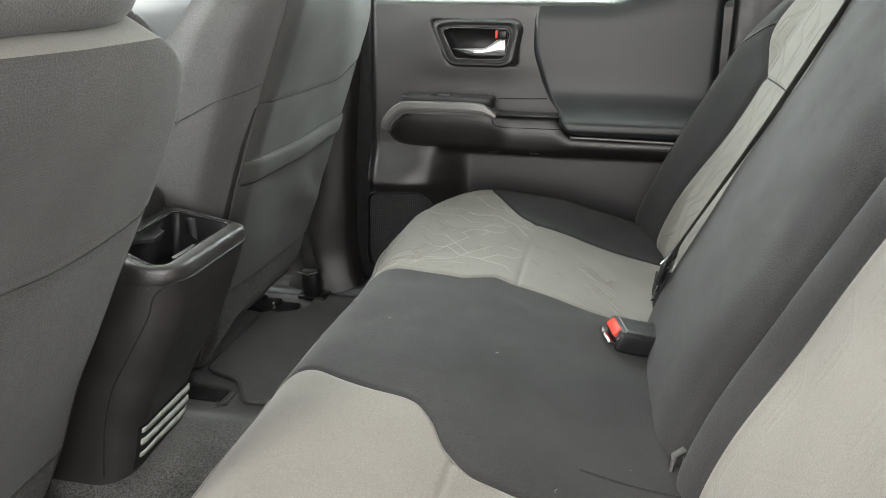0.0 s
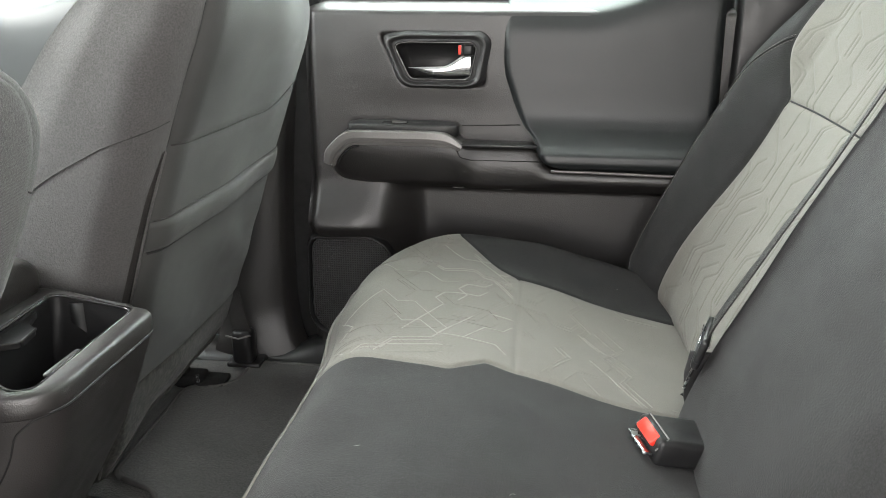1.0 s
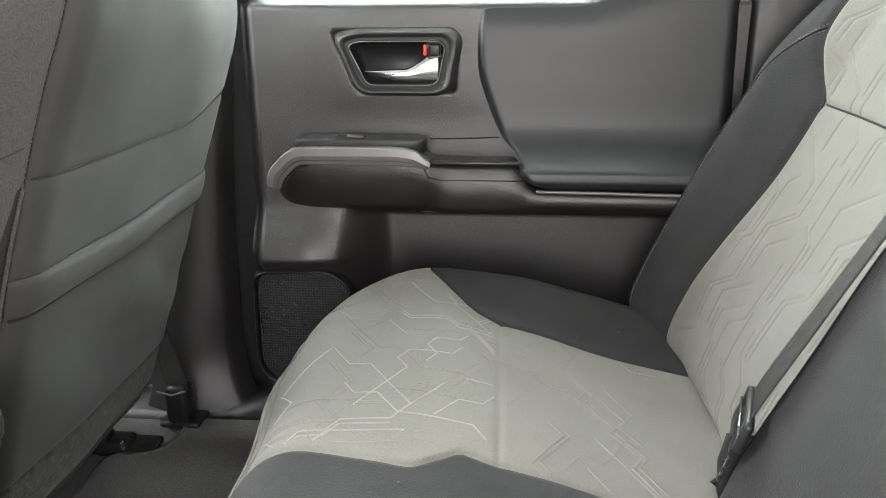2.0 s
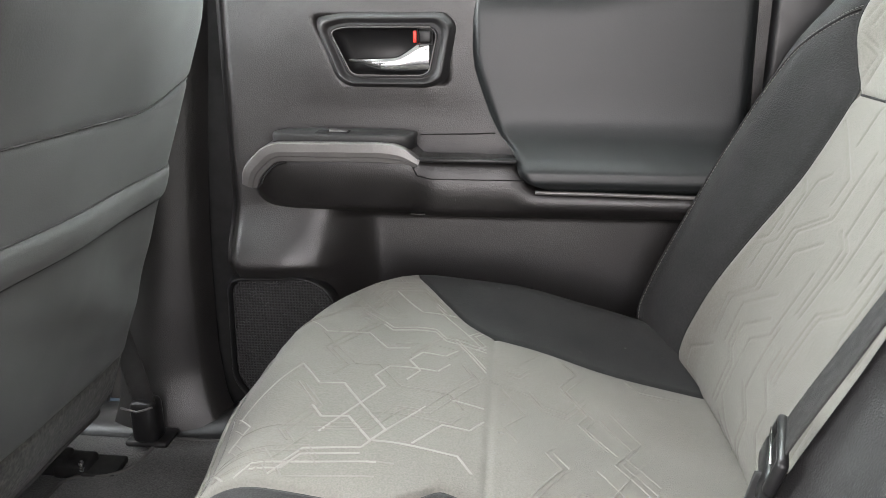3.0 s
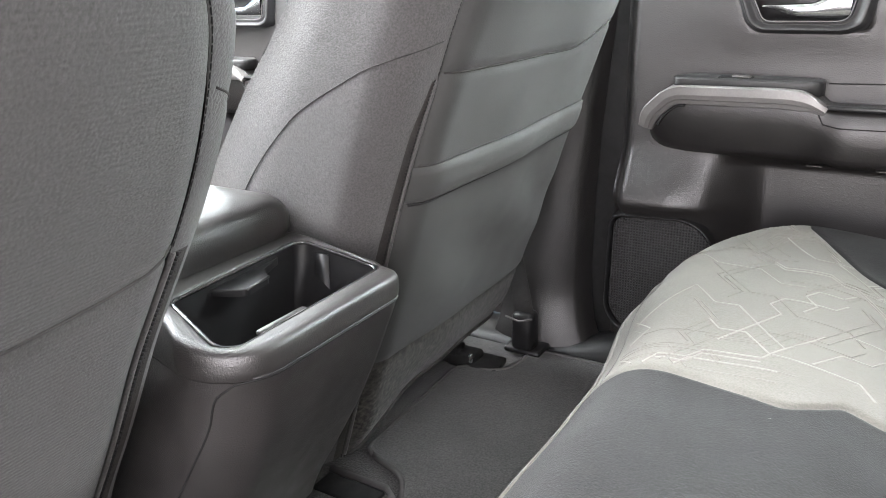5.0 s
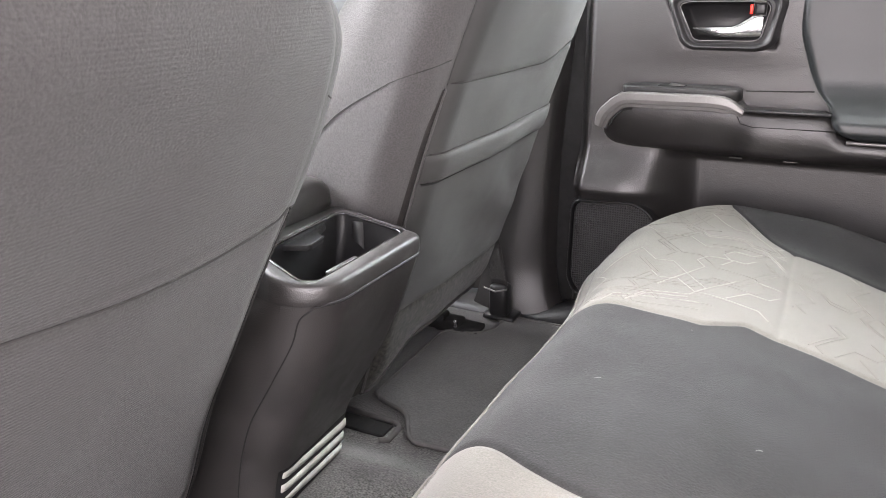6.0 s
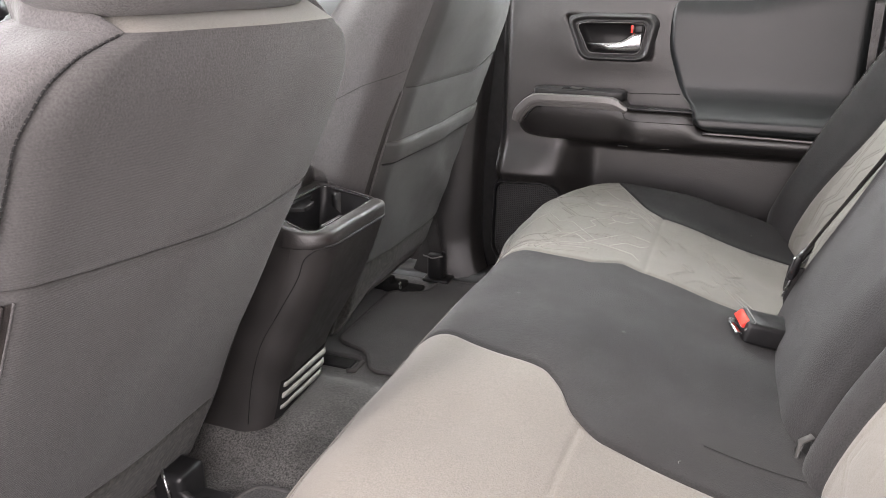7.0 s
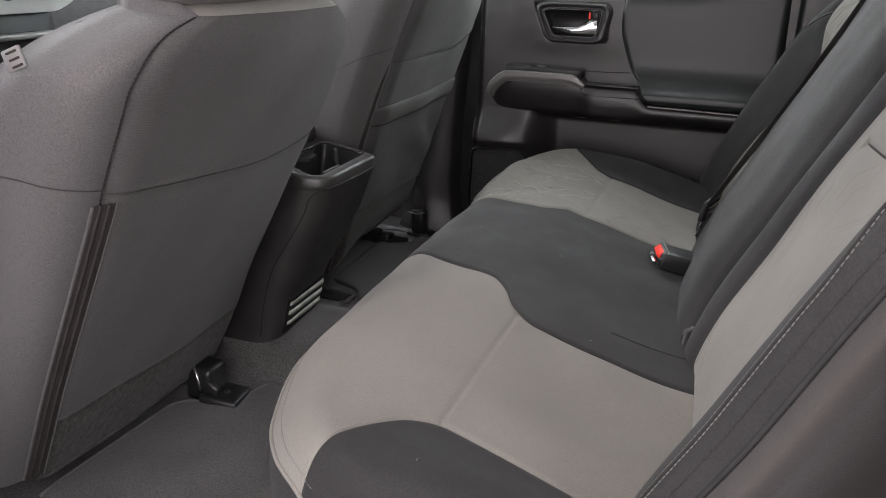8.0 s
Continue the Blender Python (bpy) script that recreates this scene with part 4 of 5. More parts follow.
                row += [[float(c) for c in face(np.array(q), np.array(z), 0.0008)] for q in (0.990, 0.970)]
                row[0][1] += sgn * 0.0012
                row[1][0] += 0.0040
                row[1][1] += sgn * 0.0015
                row[2][0] += 0.0036
                tape.append(row)
        tp = np.array(tape, float)
        if out < 0 or pocket:
            tp[:, :, 1] += sgn * out * 0.0014
        if out > 0 and not pocket:
            part("tape_edge", sweep([Vector(p) for p in tp[:, 3]], circle(0.0011, 6), (1, 0, 0)), M_COVER, seat)
            for col in (1, 2):
                part("tape_fold", sweep([Vector(p) + Vector((0.0006, 0, 0)) for p in tp[:, col]], circle(0.0019, 6), (1, 0, 0)), M_ZIP, seat)
        zp = part("zip_tape", rows_to_shape(tp, (sgn * out) > 0), M_ZIP, seat, "dark zip tape down the corner")
        mid = [Vector(p) for p in tp[:, 1]]
        part("zip_teeth", stitches(mid, (1, 0, 0), 0.0034, 0.0022, 0.0008 if pocket else 0.0016), M_SEAM, zp)
        part("corner_piping", sweep([Vector(p) for p in tp[:, 0]], circle(0.0022, 6), (1, 0, 0)), M_COVER, seat)
        up = [Vector([float(c) for c in side_point(edge, out, 1.0, np.array(0.004), np.array(z))]) for z in np.linspace(seam_z, top - 0.002, 50)]
        part("corner_seam", stitches(up, (1, 0, 0), 0.0050, 0.0038, 0.0011 if out > 0 and not pocket else 0.0005), M_SEAM, seat)

    side(inner, -1, 1.0, knots([0.2, 0.30, 0.394, 0.47, 0.515, 0.54], [0.85, 0.82, 0.76, 0.62, 0.30, 0.02]))
    side(outer, 1, 1.0, None)

    # front face, closing the body
    zs = np.linspace(skirt_low + 0.01, top, 40)
    rows = []
    for z in zs:
        p = [float(c) for c in side_point(inner, -1, 1.0, np.array(1.0), np.array(z))]
        q = [float(c) for c in side_point(outer, 1, 1.0, np.array(1.0), np.array(z))]
        rows.append([(p[0] + (0.05 * math.sin(math.pi * t) - 0.03 * (math.sin(math.pi * t * 2) ** 2)), p[1] + (q[1] - p[1]) * t, p[2] + (q[2] - p[2]) * t) for t in np.linspace(0, 1, 24)])
    part("front_panel", rows_to_shape(np.array(rows, float), sgn < 0), M_DARK, seat)
    # light band over the top
    rows = []
    za = top
    for d in np.linspace(0, 1, 24):
        p = [float(c) for c in face(np.array(0.0), np.array(za))]
        q = [float(c) for c in face(np.array(1.0), np.array(za))]
        line = []
        for a in np.linspace(0, 1, 40):
            f = [float(c) for c in face(np.array(a), np.array(za))]
            line.append((f[0] - d * 0.12 * (1 - 0 * a), f[1], za + 0.020 * math.sin(math.pi * min(1, d * 0.75)) + (0.030 - 0.022 * a) * d * (1 - math.sin(math.pi * a))))
        rows.append(line)
    part("top_band", rows_to_shape(np.array(rows, float), not flip), M_LIGHT, seat, "light grey cloth band over the top")
    # shoulders between the top band and each side
    for edge, out, a in ((inner, -1, 0.0), (outer, 1, 1.0)):
        rows = []
        f = [float(c) for c in face(np.array(a), np.array(za))]
        for d in np.linspace(0, 1, 24):
            p = Vector([float(c) for c in side_point(edge, out, 1.0, np.array(d), np.array(za))])
            q = Vector((f[0] - d * 0.12, f[1], za + 0.020 * math.sin(math.pi * min(1, d * 0.75)) + (0.030 - 0.022 * a) * d))
            rows.append([tuple(p.lerp(q, t) + Vector((0, 0, 0.012 * math.sin(math.pi * t) * min(1.0, d * 4)))) for t in np.linspace(0, 1, 12)])
        part("shoulder_panel", rows_to_shape(np.array(rows, float), (sgn * out) > 0), M_COVER, seat, "grey woven cloth")
    # head rest on its posts
    hx, half = float(rear(top)) - (0.085 if pocket else 0.066), 0.130 if pocket else 0.150
    rows = []
    for t in np.linspace(0, 1, 22):
        s = math.sin(math.pi * min(0.5, t * 3) if t < 1 / 6 else (math.pi / 2 if t < 0.75 else math.pi / 2 + (t - 0.75) * math.pi / 2 / 0.25 * 0.999)) if 1 / 6 <= t else math.sqrt(max(0.02, 1 - (1 - t * 6) ** 2))
        hw, hd = half * (0.62 + 0.38 * s), 0.058 * (0.35 + 0.65 * s)
        z = top + (0.022 if pocket else 0.005) + 0.19 * t
        rows.append([(hx + 0.02 * t + hd * math.copysign(abs(math.cos(a)) ** 0.6, math.cos(a)), sgn * 0.360 + hw * math.copysign(abs(math.sin(a)) ** 0.5, math.sin(a)), z) for a in np.linspace(0, 2 * math.pi, 40, endpoint=False)])
    v, f = rows_to_shape(np.array(rows, float), True, True)
    f = list(f) + [tuple(range(40)), tuple(range(21 * 40, 22 * 40))[::-1]]
    head = part("head_rest", (v, f), M_COVER, seat, "grey padded head rest")
    for dy in (-0.07, 0.07):
        part("head_rest_post", sweep([(hx, sgn * 0.360 + dy, top - 0.03), (hx + 0.004, sgn * 0.360 + dy, top + 0.04)], circle(0.006, 10), (1, 0, 0)), M_STEEL, head)
    # cushion ahead of the back, its rear end showing under the skirt
    xb = float(rear(0.18))
    part("seat_cushion", rbox((xb - 0.40, sgn * 0.36, 0.185), (0.50, 0.46, 0.17), 0.05, 4), M_COVER, seat)
    part("seat_frame", rbox((xb - 0.36, sgn * 0.365, 0.085), (0.40, 0.36, 0.05), 0.008), M_VOID, seat)
    return seat


front_seat("front_seat", 1, "grey cloth front passenger seat with a rear map pocket", -0.598, 0.42, 0.35, 0.512, 0.198, 0.058, True, (-0.80, 0.36, 0), 0.0, 0.690)
driver = front_seat("front_seat", -1, "grey cloth driver seat with carpet skirt behind", -0.474, 0.625, 0.484, 0.452, 0.140, 0.041, False, (-0.80, -0.36, 0), 0.034)
tag = part("airbag_tag", rbox((-0.606, -0.603, 0.594), (0.024, 0.004, 0.020), 0.001, 1, (0, -20, 0)), M_TAG, driver, "small pale sewn tag with grey bars")
for k in range(3):
    part("tag_bar", rbox((-0.606 + 0.003 * k, -0.6058, 0.6005 - 0.006 * k), (0.014, 0.001, 0.0020), 0.0003, 1, (0, -20, 0)), M_ZIP, tag)

# ---------------------------------------------------------------- centre console
console = thing("centre_console", (-0.70, 0.0, 0.0), "black moulded centre console with an open rear bin", "car console")
BASE = 0.050
rear_x = knots([0.0, 0.05, 0.075, 0.110, 0.141, 0.19, 0.25, 0.307, 0.34, 0.37], [-0.70, -0.688, -0.680, -0.672, -0.660, -0.634, -0.604, -0.582, -0.573, -0.571])
y_lo = knots([0.0, 0.05, 0.20, 0.30, 0.362], [-0.097, -0.097, -0.096, -0.098, -0.103])
y_hi = knots([0.0, 0.05, 0.20, 0.30, 0.362], [0.078, 0.078, 0.078, 0.086, 0.099])
FORE = -0.90


def console_ring(z, inset=0.0):
    """The console's outline in plan at height z: a broad round at one rear corner, a tight one at the other."""
    b, c, d = float(rear_x(z)) - inset, float(y_lo(z)) + inset, float(y_hi(z)) - inset
    skew = -0.08 * float(1 - ease(0.10, 0.25, z))
    ang = np.linspace(0, math.pi / 2, 12)
    pts = [(FORE, c)] + [(x, c) for x in np.linspace(-0.86, b - 0.060, 8)]
    pts += [(b - 0.048 + 0.048 * math.sin(t), c + 0.042 - 0.042 * math.cos(t)) for t in ang]
    pts += [(b, y) for y in np.linspace(c + 0.055, d - 0.028, 8)]
    pts += [(b - 0.020 + 0.020 * math.cos(t), d - 0.018 + 0.018 * math.sin(t)) for t in ang]
    pts += [(x, d) for x in np.linspace(b - 0.035, -0.86, 8)] + [(FORE, d)]
    taper = float(ease(0.305, 0.362, z))
    return [(x + skew * y * float(ease(-0.76, -0.70, x)), y + (0.030 * taper * float(ease(-0.625, -0.700, x)) if y < 0 else 0.0)) for x, y in pts]


N_RING = len(console_ring(0.2))
COVER = range(9, 9 + 12 + 8 + 1)
REST = [k % N_RING for k in range(COVER[-1], COVER[0] + N_RING + 1)]
levels = np.linspace(BASE - 0.02, 0.336, 60)
part("console_body", rows_to_shape(np.array([[(*console_ring(z)[k], z) for k in REST] for z in levels], float), True), M_CONSOLE, console)
part("rear_cover", rows_to_shape(np.array([[(*console_ring(z)[k], z) for k in COVER] for z in levels], float), True), M_CONSOLE, console, "grained black rear cover")
# collar with the bin mouth
mouth = smooth_loop([(-0.672, -0.068), (-0.606, -0.087), (-0.594, -0.076), (-0.597, 0.086), (-0.606, 0.092), (-0.673, 0.085), (-0.680, 0.078)], 0.009, 6)
HUB = (-0.640, 0.004)
ANGLES = np.linspace(-math.pi, math.pi, 200, endpoint=False)


def on_rays(loop):
    """The points where rays from the hub leave the loop."""
    out = []
    for a in ANGLES:
        c, s = math.cos(a), math.sin(a)
        far = 0.0
        for (x0, y0), (x1, y1) in zip(loop, loop[1:] + loop[:1]):
            p, q = (x0 - HUB[0], y0 - HUB[1]), (x1 - HUB[0], y1 - HUB[1])
            w0, w1 = c * p[1] - s * p[0], c * q[1] - s * q[0]
            if (w0 <= 0) != (w1 <= 0):
                t = w0 / (w0 - w1)
                far = max(far, c * (p[0] + (q[0] - p[0]) * t) + s * (p[1] + (q[1] - p[1]) * t))
        out.append((HUB[0] + c * far, HUB[1] + s * far))
    return out


def scaled(loop, k):
    return [(HUB[0] + (x - HUB[0]) * k, HUB[1] + (y - HUB[1]) * k) for x, y in loop]


tip = lambda x: 0.016 * float(ease(-0.585, -0.690, x))
rings = [[(x, y, z + tip(x) * k) for x, y in on_rays(console_ring(z, i))] for z, i, k in
         ((0.3365, 0.0, 0.0), (0.340, -0.0006, 0.3), (0.344, -0.0004, 0.6), (0.3490, 0.0003, 0.9), (0.3535, 0.0010, 1.0), (0.3562, 0.0026, 1.0), (0.3576, 0.0050, 1.0), (0.3580, 0.0080, 1.0))]
edge = on_rays(mouth)
rings += [[(x, y, z + tip(x)) for x, y in scaled(edge, k)] for z, k in ((0.3578, 1.060), (0.3570, 1.045), (0.3552, 1.038), (0.3550, 1.008), (0.3535, 1.0))]
collar = part("bin_collar", rows_to_shape(np.array(rings, float), True, True), M_CONSOLE, console, "grained black rim around the bin")
part("rim_lip", sweep([(x, y, 0.3552 + tip(x)) for x, y in mouth + mouth[:1]], circle(0.0018, 8)), M_POLISH, collar)
wall = [[(min(HUB[0] + (x - HUB[0]) * k, float(rear_x(z)) - 0.016), max(-0.080, min(0.064, y * k)) if z < 0.32 else y * k, z + tip(x) * (z > 0.3)) for x, y in mouth] for z, k in ((0.3552, 1.0), (0.335, 0.985), (0.28, 0.96), (0.22, 0.93))]
v, f = rows_to_shape(np.array(wall, float), False, True)
n = len(mouth)
part("bin_well", (v, list(f) + [tuple(range(3 * n, 4 * n))]), M_SMOOTH, console, "deep black bin")
# Paler strip added for the highlight on the bin's rounded corner.
rib = part("bin_corner_glint", sweep([(-0.655, 0.0855, 0.362), (-0.654, 0.0835, 0.31), (-0.653, 0.0650, 0.25)], [(-0.008, -0.002), (-0.006, 0.001), (-0.002, 0.002), (0.002, 0.002), (0.006, 0.001), (0.008, -0.002)], (0, 1, 0)), M_BEZEL, console)
ledge = smooth_loop([(-0.679, -0.030), (-0.664, -0.022), (-0.649, -0.013), (-0.654, 0.017), (-0.668, 0.026), (-0.679, 0.056)], 0.004, 4)
shelf = part("bin_shelf", plate(ledge, lambda u, w, k: (u, w, k), 0.359, 0.365, 0.001), M_SMOOTH, console, "moulded ledge inside the bin", smooth=False)
part("shelf_edge", sweep([(-0.649, -0.0125, 0.3648), (-0.6515, 0.003, 0.3648), (-0.654, 0.0165, 0.3648)], circle(0.0012, 6)), M_GRAIN, shelf)
part("rim_tab", rbox((-0.5985, -0.030, 0.3560), (0.006, 0.050, 0.004), 0.0015), M_CONSOLE, collar)
# seam round the rear cover
seam_x = knots([0.05, 0.128, 0.182, 0.244, 0.296, 0.322, 0.336], [-0.716, -0.701, -0.683, -0.646, -0.615, -0.604, -0.588])


def console_side(x, z):
    """The y of the rounded side at a given x."""
    ring = console_ring(z)[:30]
    for (x0, y0), (x1, y1) in zip(ring, ring[1:]):
        if x0 <= x <= x1:
            return y0 + (y1 - y0) * (x - x0) / max(1e-9, x1 - x0)
    return ring[-1][1]


side_seam = [(float(seam_x(z)), console_side(float(seam_x(z)), z) - 0.0004, z) for z in np.linspace(BASE, 0.3345, 80)]
side_seam += [(x + 0.0003, y - 0.0003, 0.3362) for x, y in console_ring(0.336)[16:40]]
part("panel_seam", sweep(side_seam, circle(0.0009, 5)), M_VOID, console)
part("collar_edge", sweep([(x + 0.0004, y - 0.0002, 0.3380) for x, y in console_ring(0.338)[16:40]], circle(0.0009, 6)), M_BEZEL, collar)
# lower air outlet


def rear_face(y, z):
    ring = console_ring(z)[9:44]
    return max(np.interp(y, [p[1] for p in ring], [p[0] for p in ring]), -0.75)


# Flat black sheet stands for the darkness inside the duct.
duct = part("air_outlet", rows_to_shape(np.array([[(rear_face(y, z) + 0.0008, y, z) for y in np.linspace(-0.074, 0.070, 24)] for z in np.linspace(0.052, 0.120, 14)], float)), M_VOID, console, "dark floor air outlet")
for k in range(3):
    line = [(rear_face(y, 0.068 + 0.0195 * k) + 0.0018, y, 0.0735 - 0.065 * (y + 0.07) + 0.0195 * k) for y in np.linspace(-0.068, 0.066, 24)]
    part("outlet_slat", sweep(line, [(-0.003, -0.0046), (-0.003, 0.0046), (0.0012, 0.0046), (0.0012, -0.0046)]), M_VENT, duct, "pale dusty slat")
# padded lid ahead
lid_loop = smooth_loop([(-1.02, -0.085), (-0.712, -0.085), (-0.692, -0.062), (-0.692, 0.088), (-0.712, 0.108), (-1.02, 0.108)], 0.022, 6)
lid_c = (-0.856, 0.0115)
lid_rings = [[(lid_c[0] + (u - lid_c[0]) * k[0], lid_c[1] + (w - lid_c[1]) * k[1], z) for u, w in lid_loop]
             for k, z in (((0.99, 0.98), 0.374), ((1, 1), 0.378), ((1, 1), 0.388), ((0.995, 0.985), 0.395), ((0.98, 0.945), 0.4015), ((0.955, 0.87), 0.4065), ((0.90, 0.74), 0.4105), ((0.70, 0.45), 0.4135), ((0.35, 0.2), 0.4145), ((0.01, 0.01), 0.4148))]
lid = part("arm_rest_lid", rows_to_shape(np.array(lid_rings, float), False, True), M_CONSOLE, console, "dark padded arm rest lid")
# Solid black block stands for the dark gap under the lid.
part("lid_gap", plate(smooth_loop([(-1.01, -0.075), (-0.712, -0.075), (-0.712, 0.095), (-1.01, 0.095)], 0.02, 4), lambda u, w, k: (u, w, k), 0.33, 0.385, 0.002), M_VOID, console)
part("console_front", rbox((-1.16, 0.0, 0.18), (0.50, 0.19, 0.30), 0.03, 3), M_SMOOTH, console)

# ---------------------------------------------------------------- dash
dash = thing("dashboard", (-1.6, 0, 0.3), "dark dashboard with a silver-framed centre stack", "dashboard")
rows = [[(x, y, z) for x, z in ((-1.86, 0.10), (-1.50, 0.16), (-1.44, 0.30), (-1.46, 0.44), (-1.52, 0.57), (-1.62, 0.63), (-1.88, 0.66))] for y in np.linspace(-0.72, 0.72, 30)]
part("dash_body", rows_to_shape(np.array(rows, float), True), M_SEAM, dash)
stack = part("control_panel", rbox((-1.505, 0.06, 0.55), (0.10, 0.40, 0.28), 0.03, 3, (0, -10, 0)), M_SMOOTH, dash)
part("stack_bezel", plate(smooth_loop([(-0.15, 0.560), (0.24, 0.560), (0.30, 0.582), (0.32, 0.68), (-0.15, 0.68)], 0.02, 5), lambda u, w, k: (-1.445 - 0.20 * (w - 0.57) + k, u, w), -0.02, 0.012, 0.003), M_PALE, stack, "pale silver bezel")
for y in (0.035, 0.115, 0.195):
    knob = part("climate_knob", sweep([(-1.450, y, 0.612), (-1.415, y, 0.618)], circle(0.022, 20), (0, 0, 1)), M_SMOOTH, stack)
    part("knob_ring", sweep([(-1.450, y, 0.612), (-1.432, y, 0.615)], circle(0.028, 24), (0, 0, 1)), M_CHROME, knob)
part("stack_strip", rbox((-1.432, 0.06, 0.514), (0.03, 0.36, 0.012), 0.004), M_SILVER, dash)


# ---------------------------------------------------------------- floor coverings
def floor_mat(name, outline, label):
    m = thing(name, (outline[0][0], outline[0][1], 0.0), label, "floor mat", "rear floor mats")
    loop = smooth_loop(outline, 0.018, 4)
    pile = part("mat_top", plate(loop, lambda u, w, k: (u, w, k), 0.0005, 0.009, 0.002), M_MAT, m, smooth=False)
    part("edge_binding", sweep([(u, w, 0.0075) for u, w in loop + loop[:1]], circle(0.004, 6)), M_BIND, m, "grey bound edge")
    return m


floor_mat("floor_mat", [(-0.775, 0.280), (-0.785, 0.530), (-0.765, 0.548), (-0.725, 0.548), (-0.704, 0.575), (-0.700, 0.648), (-0.42, 0.648), (-0.40, 0.21), (-0.66, 0.19), (-0.70, 0.255)], "dark floor mat with bound edge behind the passenger seat")
floor_mat("floor_mat", [(-0.775, -0.52), (-0.762, -0.285), (-0.742, -0.262), (-0.705, -0.258), (-0.672, -0.222), (-0.655, -0.165), (-0.40, -0.15), (-0.40, -0.665), (-0.74, -0.665)], "dark floor mat with bound edge behind the driver seat")


def seat_foot(x, y, tall, label):
    f = thing("seat_rail_foot", (x, y, 0.0), label, "seat bracket", "seat rail feet")
    part("foot_cover", join(rbox((x, y, 0.030 * tall), (0.052, 0.052, 0.062 * tall), 0.010, 3), rbox((x + 0.038, y - 0.006, 0.010), (0.068, 0.060, 0.018), 0.007, 3, (0, 6, 8)), rbox((x + 0.020, y - 0.020, 0.024 * tall), (0.030, 0.012, 0.030 * tall), 0.005, 2, (0, 30, 0))), M_SMOOTH, f)
    part("rail", rbox((x - 0.14, y, 0.012 + 0.033 * tall), (0.26, 0.030, 0.035 * tall), 0.004), M_VOID, f)
    part("bolt", sweep([(x + 0.044, y - 0.006, 0.016), (x + 0.044, y - 0.006, 0.021)], circle(0.007, 6), (1, 0, 0)), M_VOID, f)
    part("latch", sweep([(x + 0.010, y - 0.028, 0.012), (x + 0.004, y - 0.028, 0.046 * tall), (x - 0.008, y - 0.022, 0.064 * tall)], circle(0.0028, 6), (1, 0, 0)), M_STEEL, f)
    return f


seat_foot(-0.735, -0.225, 1.0, "black seat rail end with steel latch on the carpet")
recess = thing("seat_rail_foot", (-0.76, 0.56, 0.0), "low black seat rail end in a mat notch", "seat bracket", "seat rail feet")
part("foot_cover", join(rbox((-0.785, 0.566, 0.012), (0.050, 0.040, 0.024), 0.006, 2), rbox((-0.748, 0.570, 0.007), (0.050, 0.050, 0.010), 0.003, 2, (0, 4, 6))), M_VOID, recess)
part("rail", rbox((-0.90, 0.562, 0.018), (0.22, 0.030, 0.030), 0.004), M_VOID, recess)
part("latch", rbox((-0.765, 0.548, 0.022), (0.006, 0.006, 0.016), 0.002), M_STEEL, recess)
slot = thing("rail_slot", (-0.73, 0.205, 0), "black seat rail slot in the carpet", "floor slot", kind="structure")
part("slot_well", rbox((-0.745, 0.203, 0.004), (0.085, 0.034, 0.006), 0.002), M_VOID, slot)
part("slot_rim", sweep([(-0.79, 0.226, 0.006), (-0.705, 0.226, 0.007), (-0.690, 0.215, 0.007), (-0.688, 0.180, 0.007), (-0.70, 0.174, 0.006)], circle(0.005, 6)), M_BIND, slot)

# belt anchor at the foot of the post
anchor = thing("seat_belt_anchor", (-0.712, 0.625, 0.0), "black belt anchor cover at the foot of the post", "belt anchor")
part("anchor_cover", join(rbox((-0.713, 0.638, 0.046), (0.038, 0.036, 0.066), 0.010, 3), rbox((-0.712, 0.644, 0.012), (0.064, 0.046, 0.010), 0.004)), M_SMOOTH, anchor)
part("cover_edge", sweep([(-0.736, 0.612, 0.076), (-0.712, 0.610, 0.072), (-0.690, 0.614, 0.078)], circle(0.0016, 6)), M_SILVER, anchor)
web = part("webbing", rows_to_shape(np.array([[(-0.728 - 0.150 * t + 0.034 * k, 0.632 + 0.008 * t + 0.004 * math.sin(9 * t), 0.070 + 0.62 * t) for k in np.linspace(0, 1, 6)] for t in np.linspace(0, 1, 30)], float)), M_WEB, anchor, "black belt webbing")
solid = web.modifiers.new("thickness", "SOLIDIFY")
solid.thickness = 0.0014

# ---------------------------------------------------------------- rear belts
buckle = thing("seat_belt_buckle", (-0.03, 0.115, 0.21), "black belt buckle with red release button on the bench", "seat belt buckle")
B = Matrix.Translation((-0.040, 0.112, 0.232)) @ Matrix.Rotation(radians(14), 4, "Z") @ Matrix.Rotation(radians(12), 4, "Y")


def placed(shape, m):
    v, f = shape
    return [m @ Vector(p) for p in v], f


part("buckle_body", placed(rbox((0.008, 0, 0), (0.074, 0.058, 0.030), 0.006, 3), B), M_SMOOTH, buckle)
part("release_button", placed(rbox((-0.0285, 0.0, 0.0085), (0.007, 0.038, 0.0135), 0.002, 2, (0, 38, 0)), B), M_RED, buckle, "red release button")
part("button_frame", placed(sweep([(-0.0300, -0.0255, 0.002), (-0.0195, -0.0255, 0.0165), (-0.0195, 0.0255, 0.0165), (-0.0300, 0.0255, 0.002)], circle(0.0010, 6), (1, 0, 0)), B), M_TAG, buckle)
part("tongue_slot", placed(rbox((-0.0350, 0.0, -0.0040), (0.010, 0.046, 0.003), 0.001), B), M_STEEL, buckle, "bright steel slot edge")
part("strap", placed(rbox((0.065, 0, -0.008), (0.07, 0.046, 0.004), 0.0015), B), M_WEB, buckle)

belt = thing("lap_belt", (0.02, 0.21, 0.25), "grey-black belt webbing with its latch tongue on the backrest", "seat belt")
line = []
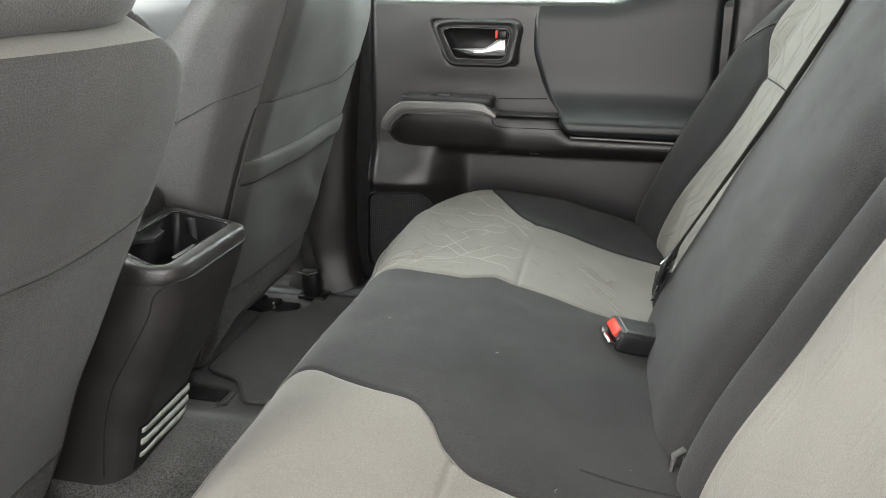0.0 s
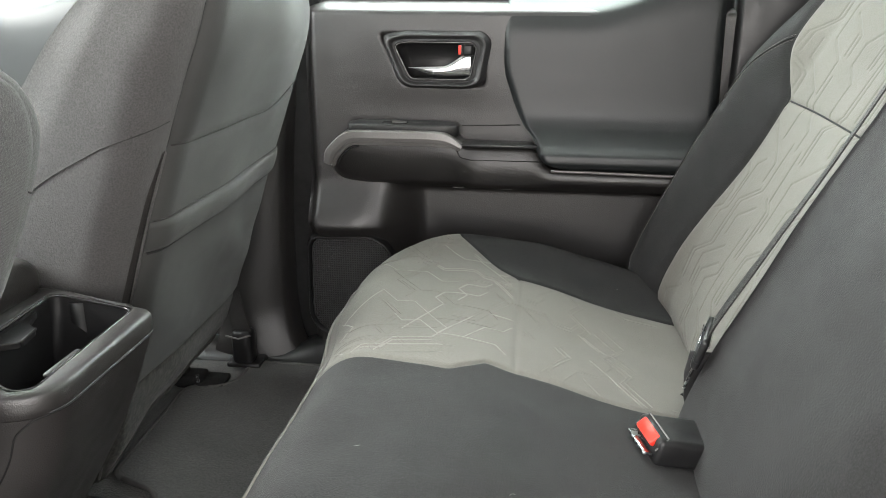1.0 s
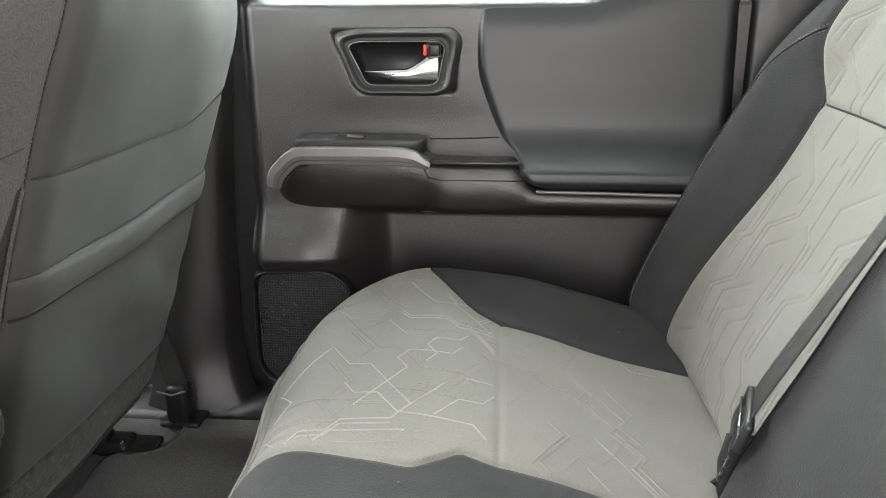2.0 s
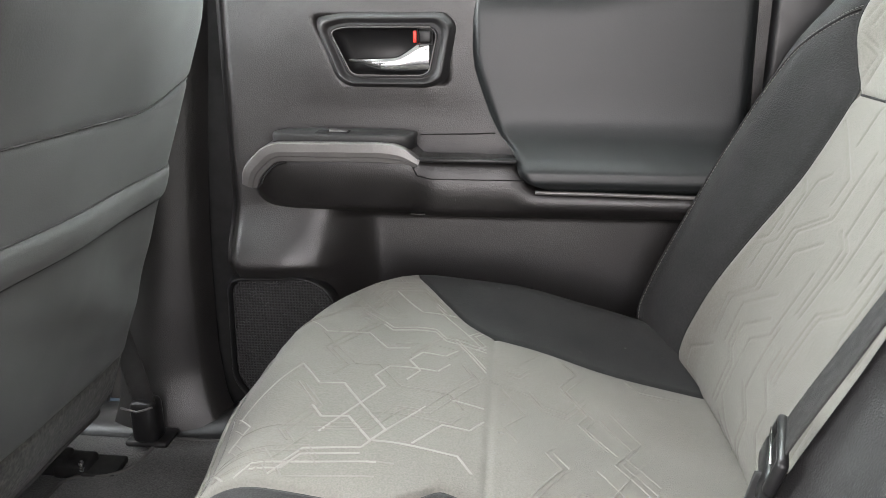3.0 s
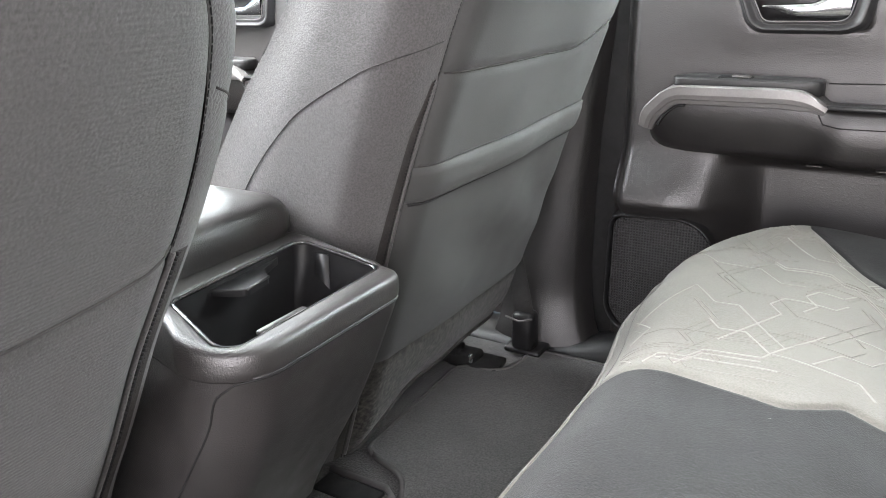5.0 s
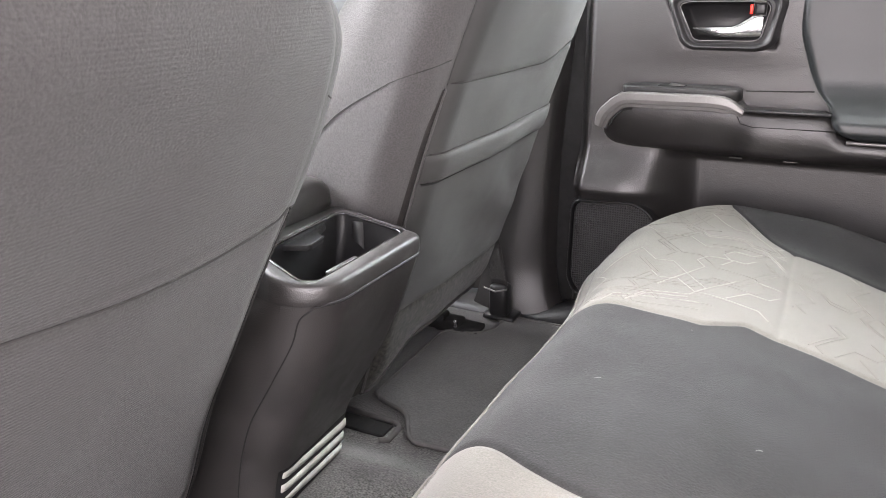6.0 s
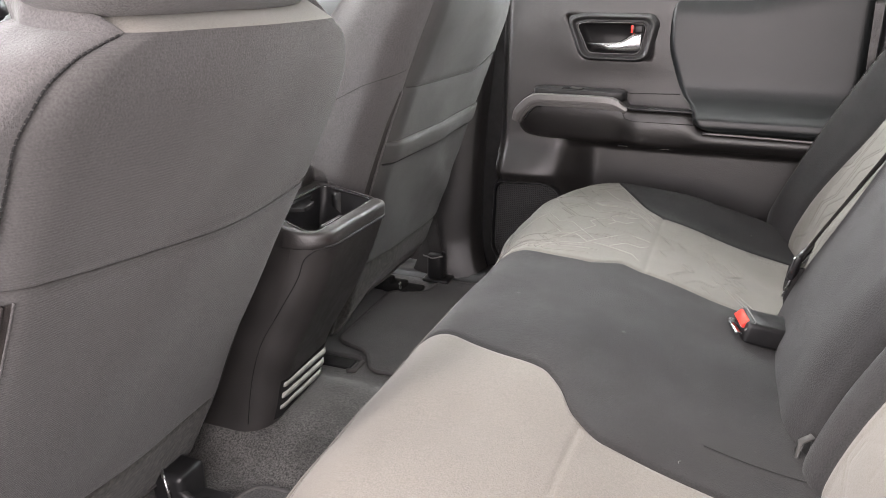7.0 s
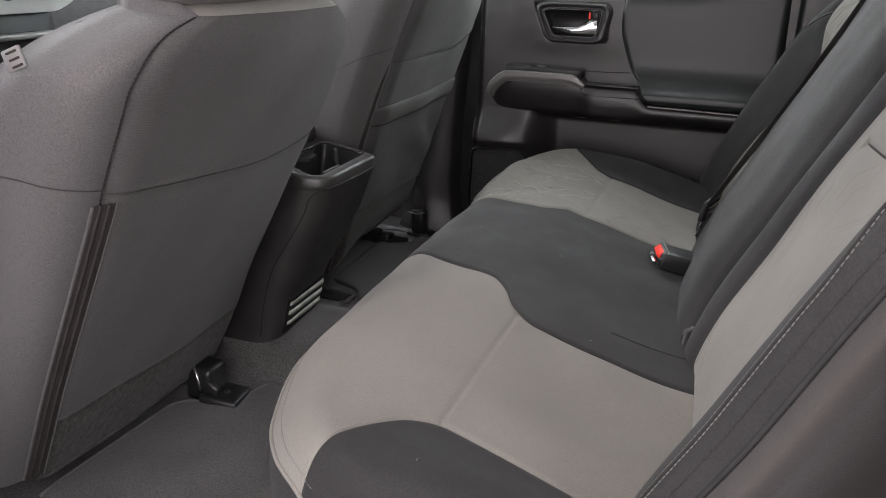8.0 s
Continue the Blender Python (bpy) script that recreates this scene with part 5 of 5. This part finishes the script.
for t in np.linspace(0, 1, 50):
    z = 0.300 + 0.50 * t
    free = 1 - float(ease(0.0, 0.45, t))
    line.append([Vector((float(lean(z)) - 0.020 - 0.014 * free - (0.022 - 0.004 * free) * (1 - k), 0.190 - 0.010 * free + 0.048 * k, z + 0.006 * k)) for k in np.linspace(0, 1, 7)])
webb = part("webbing", rows_to_shape(np.array([[tuple(p) for p in r] for r in line], float)), M_WEB, belt)
sol = webb.modifiers.new("thickness", "SOLIDIFY")
sol.thickness = 0.0016
across = Vector((0.018, 0.059, 0.002)).normalized()
down = Vector((-0.012, 0.016, -0.060))
down = (down - across * down.dot(across)).normalized()
T = Matrix((across.cross(down).normalized(), across, -down)).transposed().to_4x4()
T.translation = (0.001, 0.206, 0.302)
tongue = part("latch_tongue", placed(join(rbox((0, -0.001, 0.016), (0.008, 0.066, 0.008), 0.0035, 3), rbox((0, -0.031, 0.004), (0.009, 0.010, 0.030), 0.004, 3), rbox((0, 0.030, 0.004), (0.008, 0.009, 0.030), 0.0035, 3), rbox((0, 0, -0.010), (0.010, 0.064, 0.022), 0.0045, 3)), T), M_SMOOTH, belt, "black plastic latch tongue")
part("tongue_blade", placed(join(rbox((0, -0.011, -0.036), (0.003, 0.006, 0.036), 0.001), rbox((0, 0.013, -0.036), (0.003, 0.006, 0.036), 0.001), rbox((0, 0.001, -0.053), (0.003, 0.030, 0.006), 0.001)), T), M_STEEL, tongue)
part("slot_bar", placed(rbox((0.0055, -0.001, 0.009), (0.002, 0.050, 0.002), 0.0006), T), M_CHROME, tongue)
part("slot_bar", placed(rbox((-0.0055, -0.001, 0.009), (0.002, 0.050, 0.002), 0.0006), T), M_CHROME, tongue)
part("lower_webbing", sweep([(0.002, 0.196, 0.294), (0.000, 0.206, 0.262), (0.004, 0.212, 0.230), (0.016, 0.214, 0.190)], [(-0.002, -0.016), (0.002, -0.016), (0.002, 0.016), (-0.002, 0.016)], (1, 0, 0)), M_SEAM, belt, "black strap below the tongue")
loop = thing("belt_loop", (0.01, 0.25, 0.2), "black belt loop between cushion and backrest", "seat belt")
part("loop_strap", sweep([(0.020, 0.252, 0.196), (0.004, 0.250, 0.206), (-0.002, 0.249, 0.216), (0.006, 0.248, 0.222), (0.028, 0.247, 0.222)], [(-0.010, -0.0015), (-0.010, 0.0015), (0.010, 0.0015), (0.010, -0.0015)]), M_SEAM, loop)
strap = thing("fold_strap", (0.02, -0.146, 0.19), "grey pull strap at the split of the backrest", "strap")
part("strap_loop", sweep([(0.004, -0.156, 0.170), (-0.006, -0.153, 0.200), (-0.002, -0.149, 0.228), (0.008, -0.145, 0.234), (0.012, -0.142, 0.222), (0.006, -0.141, 0.18)], [(-0.004, -0.001), (-0.004, 0.001), (0.004, 0.001), (0.004, -0.001)]), M_POCKET, strap)

# ---------------------------------------------------------------- lint on the cloth
lint_rng = random.Random(8)
threads = []
for _ in range(32):
    y, v = lint_rng.uniform(-0.62, 0.64), lint_rng.uniform(0.08, 0.9)
    turn, half = lint_rng.uniform(0, math.pi), lint_rng.choice((0.0008, 0.0010, 0.0016, 0.0028))
    bow = lint_rng.uniform(-0.6, 0.6)
    path = [top_at(y + half * (math.sin(turn) * k + bow * math.cos(turn) * k * k), v + half * 2 * (math.cos(turn) * k - bow * math.sin(turn) * k * k), 0.0008) for k in (-1, -0.4, 0.4, 1)]
    threads.append(sweep(path, circle(0.00028, 4)))
lint = part("lint", join(*threads), M_TAG)
tagged(lint, "pale lint threads on the seat cloth", "lint", kind="stuff")

# ---------------------------------------------------------------- outside, past the far window
hedge_rng = random.Random(4)
hv, hf = [], []
for _ in range(2600):
    c = Vector((hedge_rng.uniform(-9, 6), 6.5 + hedge_rng.uniform(-0.5, 0.9), -0.5 + hedge_rng.random() ** 0.8 * 2.6))
    q = Euler((hedge_rng.uniform(0, 6), hedge_rng.uniform(0, 6), hedge_rng.uniform(0, 6))).to_matrix()
    k = len(hv)
    s = hedge_rng.uniform(0.08, 0.2)
    hv += [c + q @ Vector(p) * s for p in ((-1, 0, 0), (0, -0.45, 0.1), (1, 0, 0), (0, 0.45, 0.1))]
    hf.append((k, k + 1, k + 2, k + 3))
hedge = part("hedge", (hv, hf), M_LEAF)
tagged(hedge, "sunlit yellow-green hedge beyond the truck", "hedge", kind="stuff")
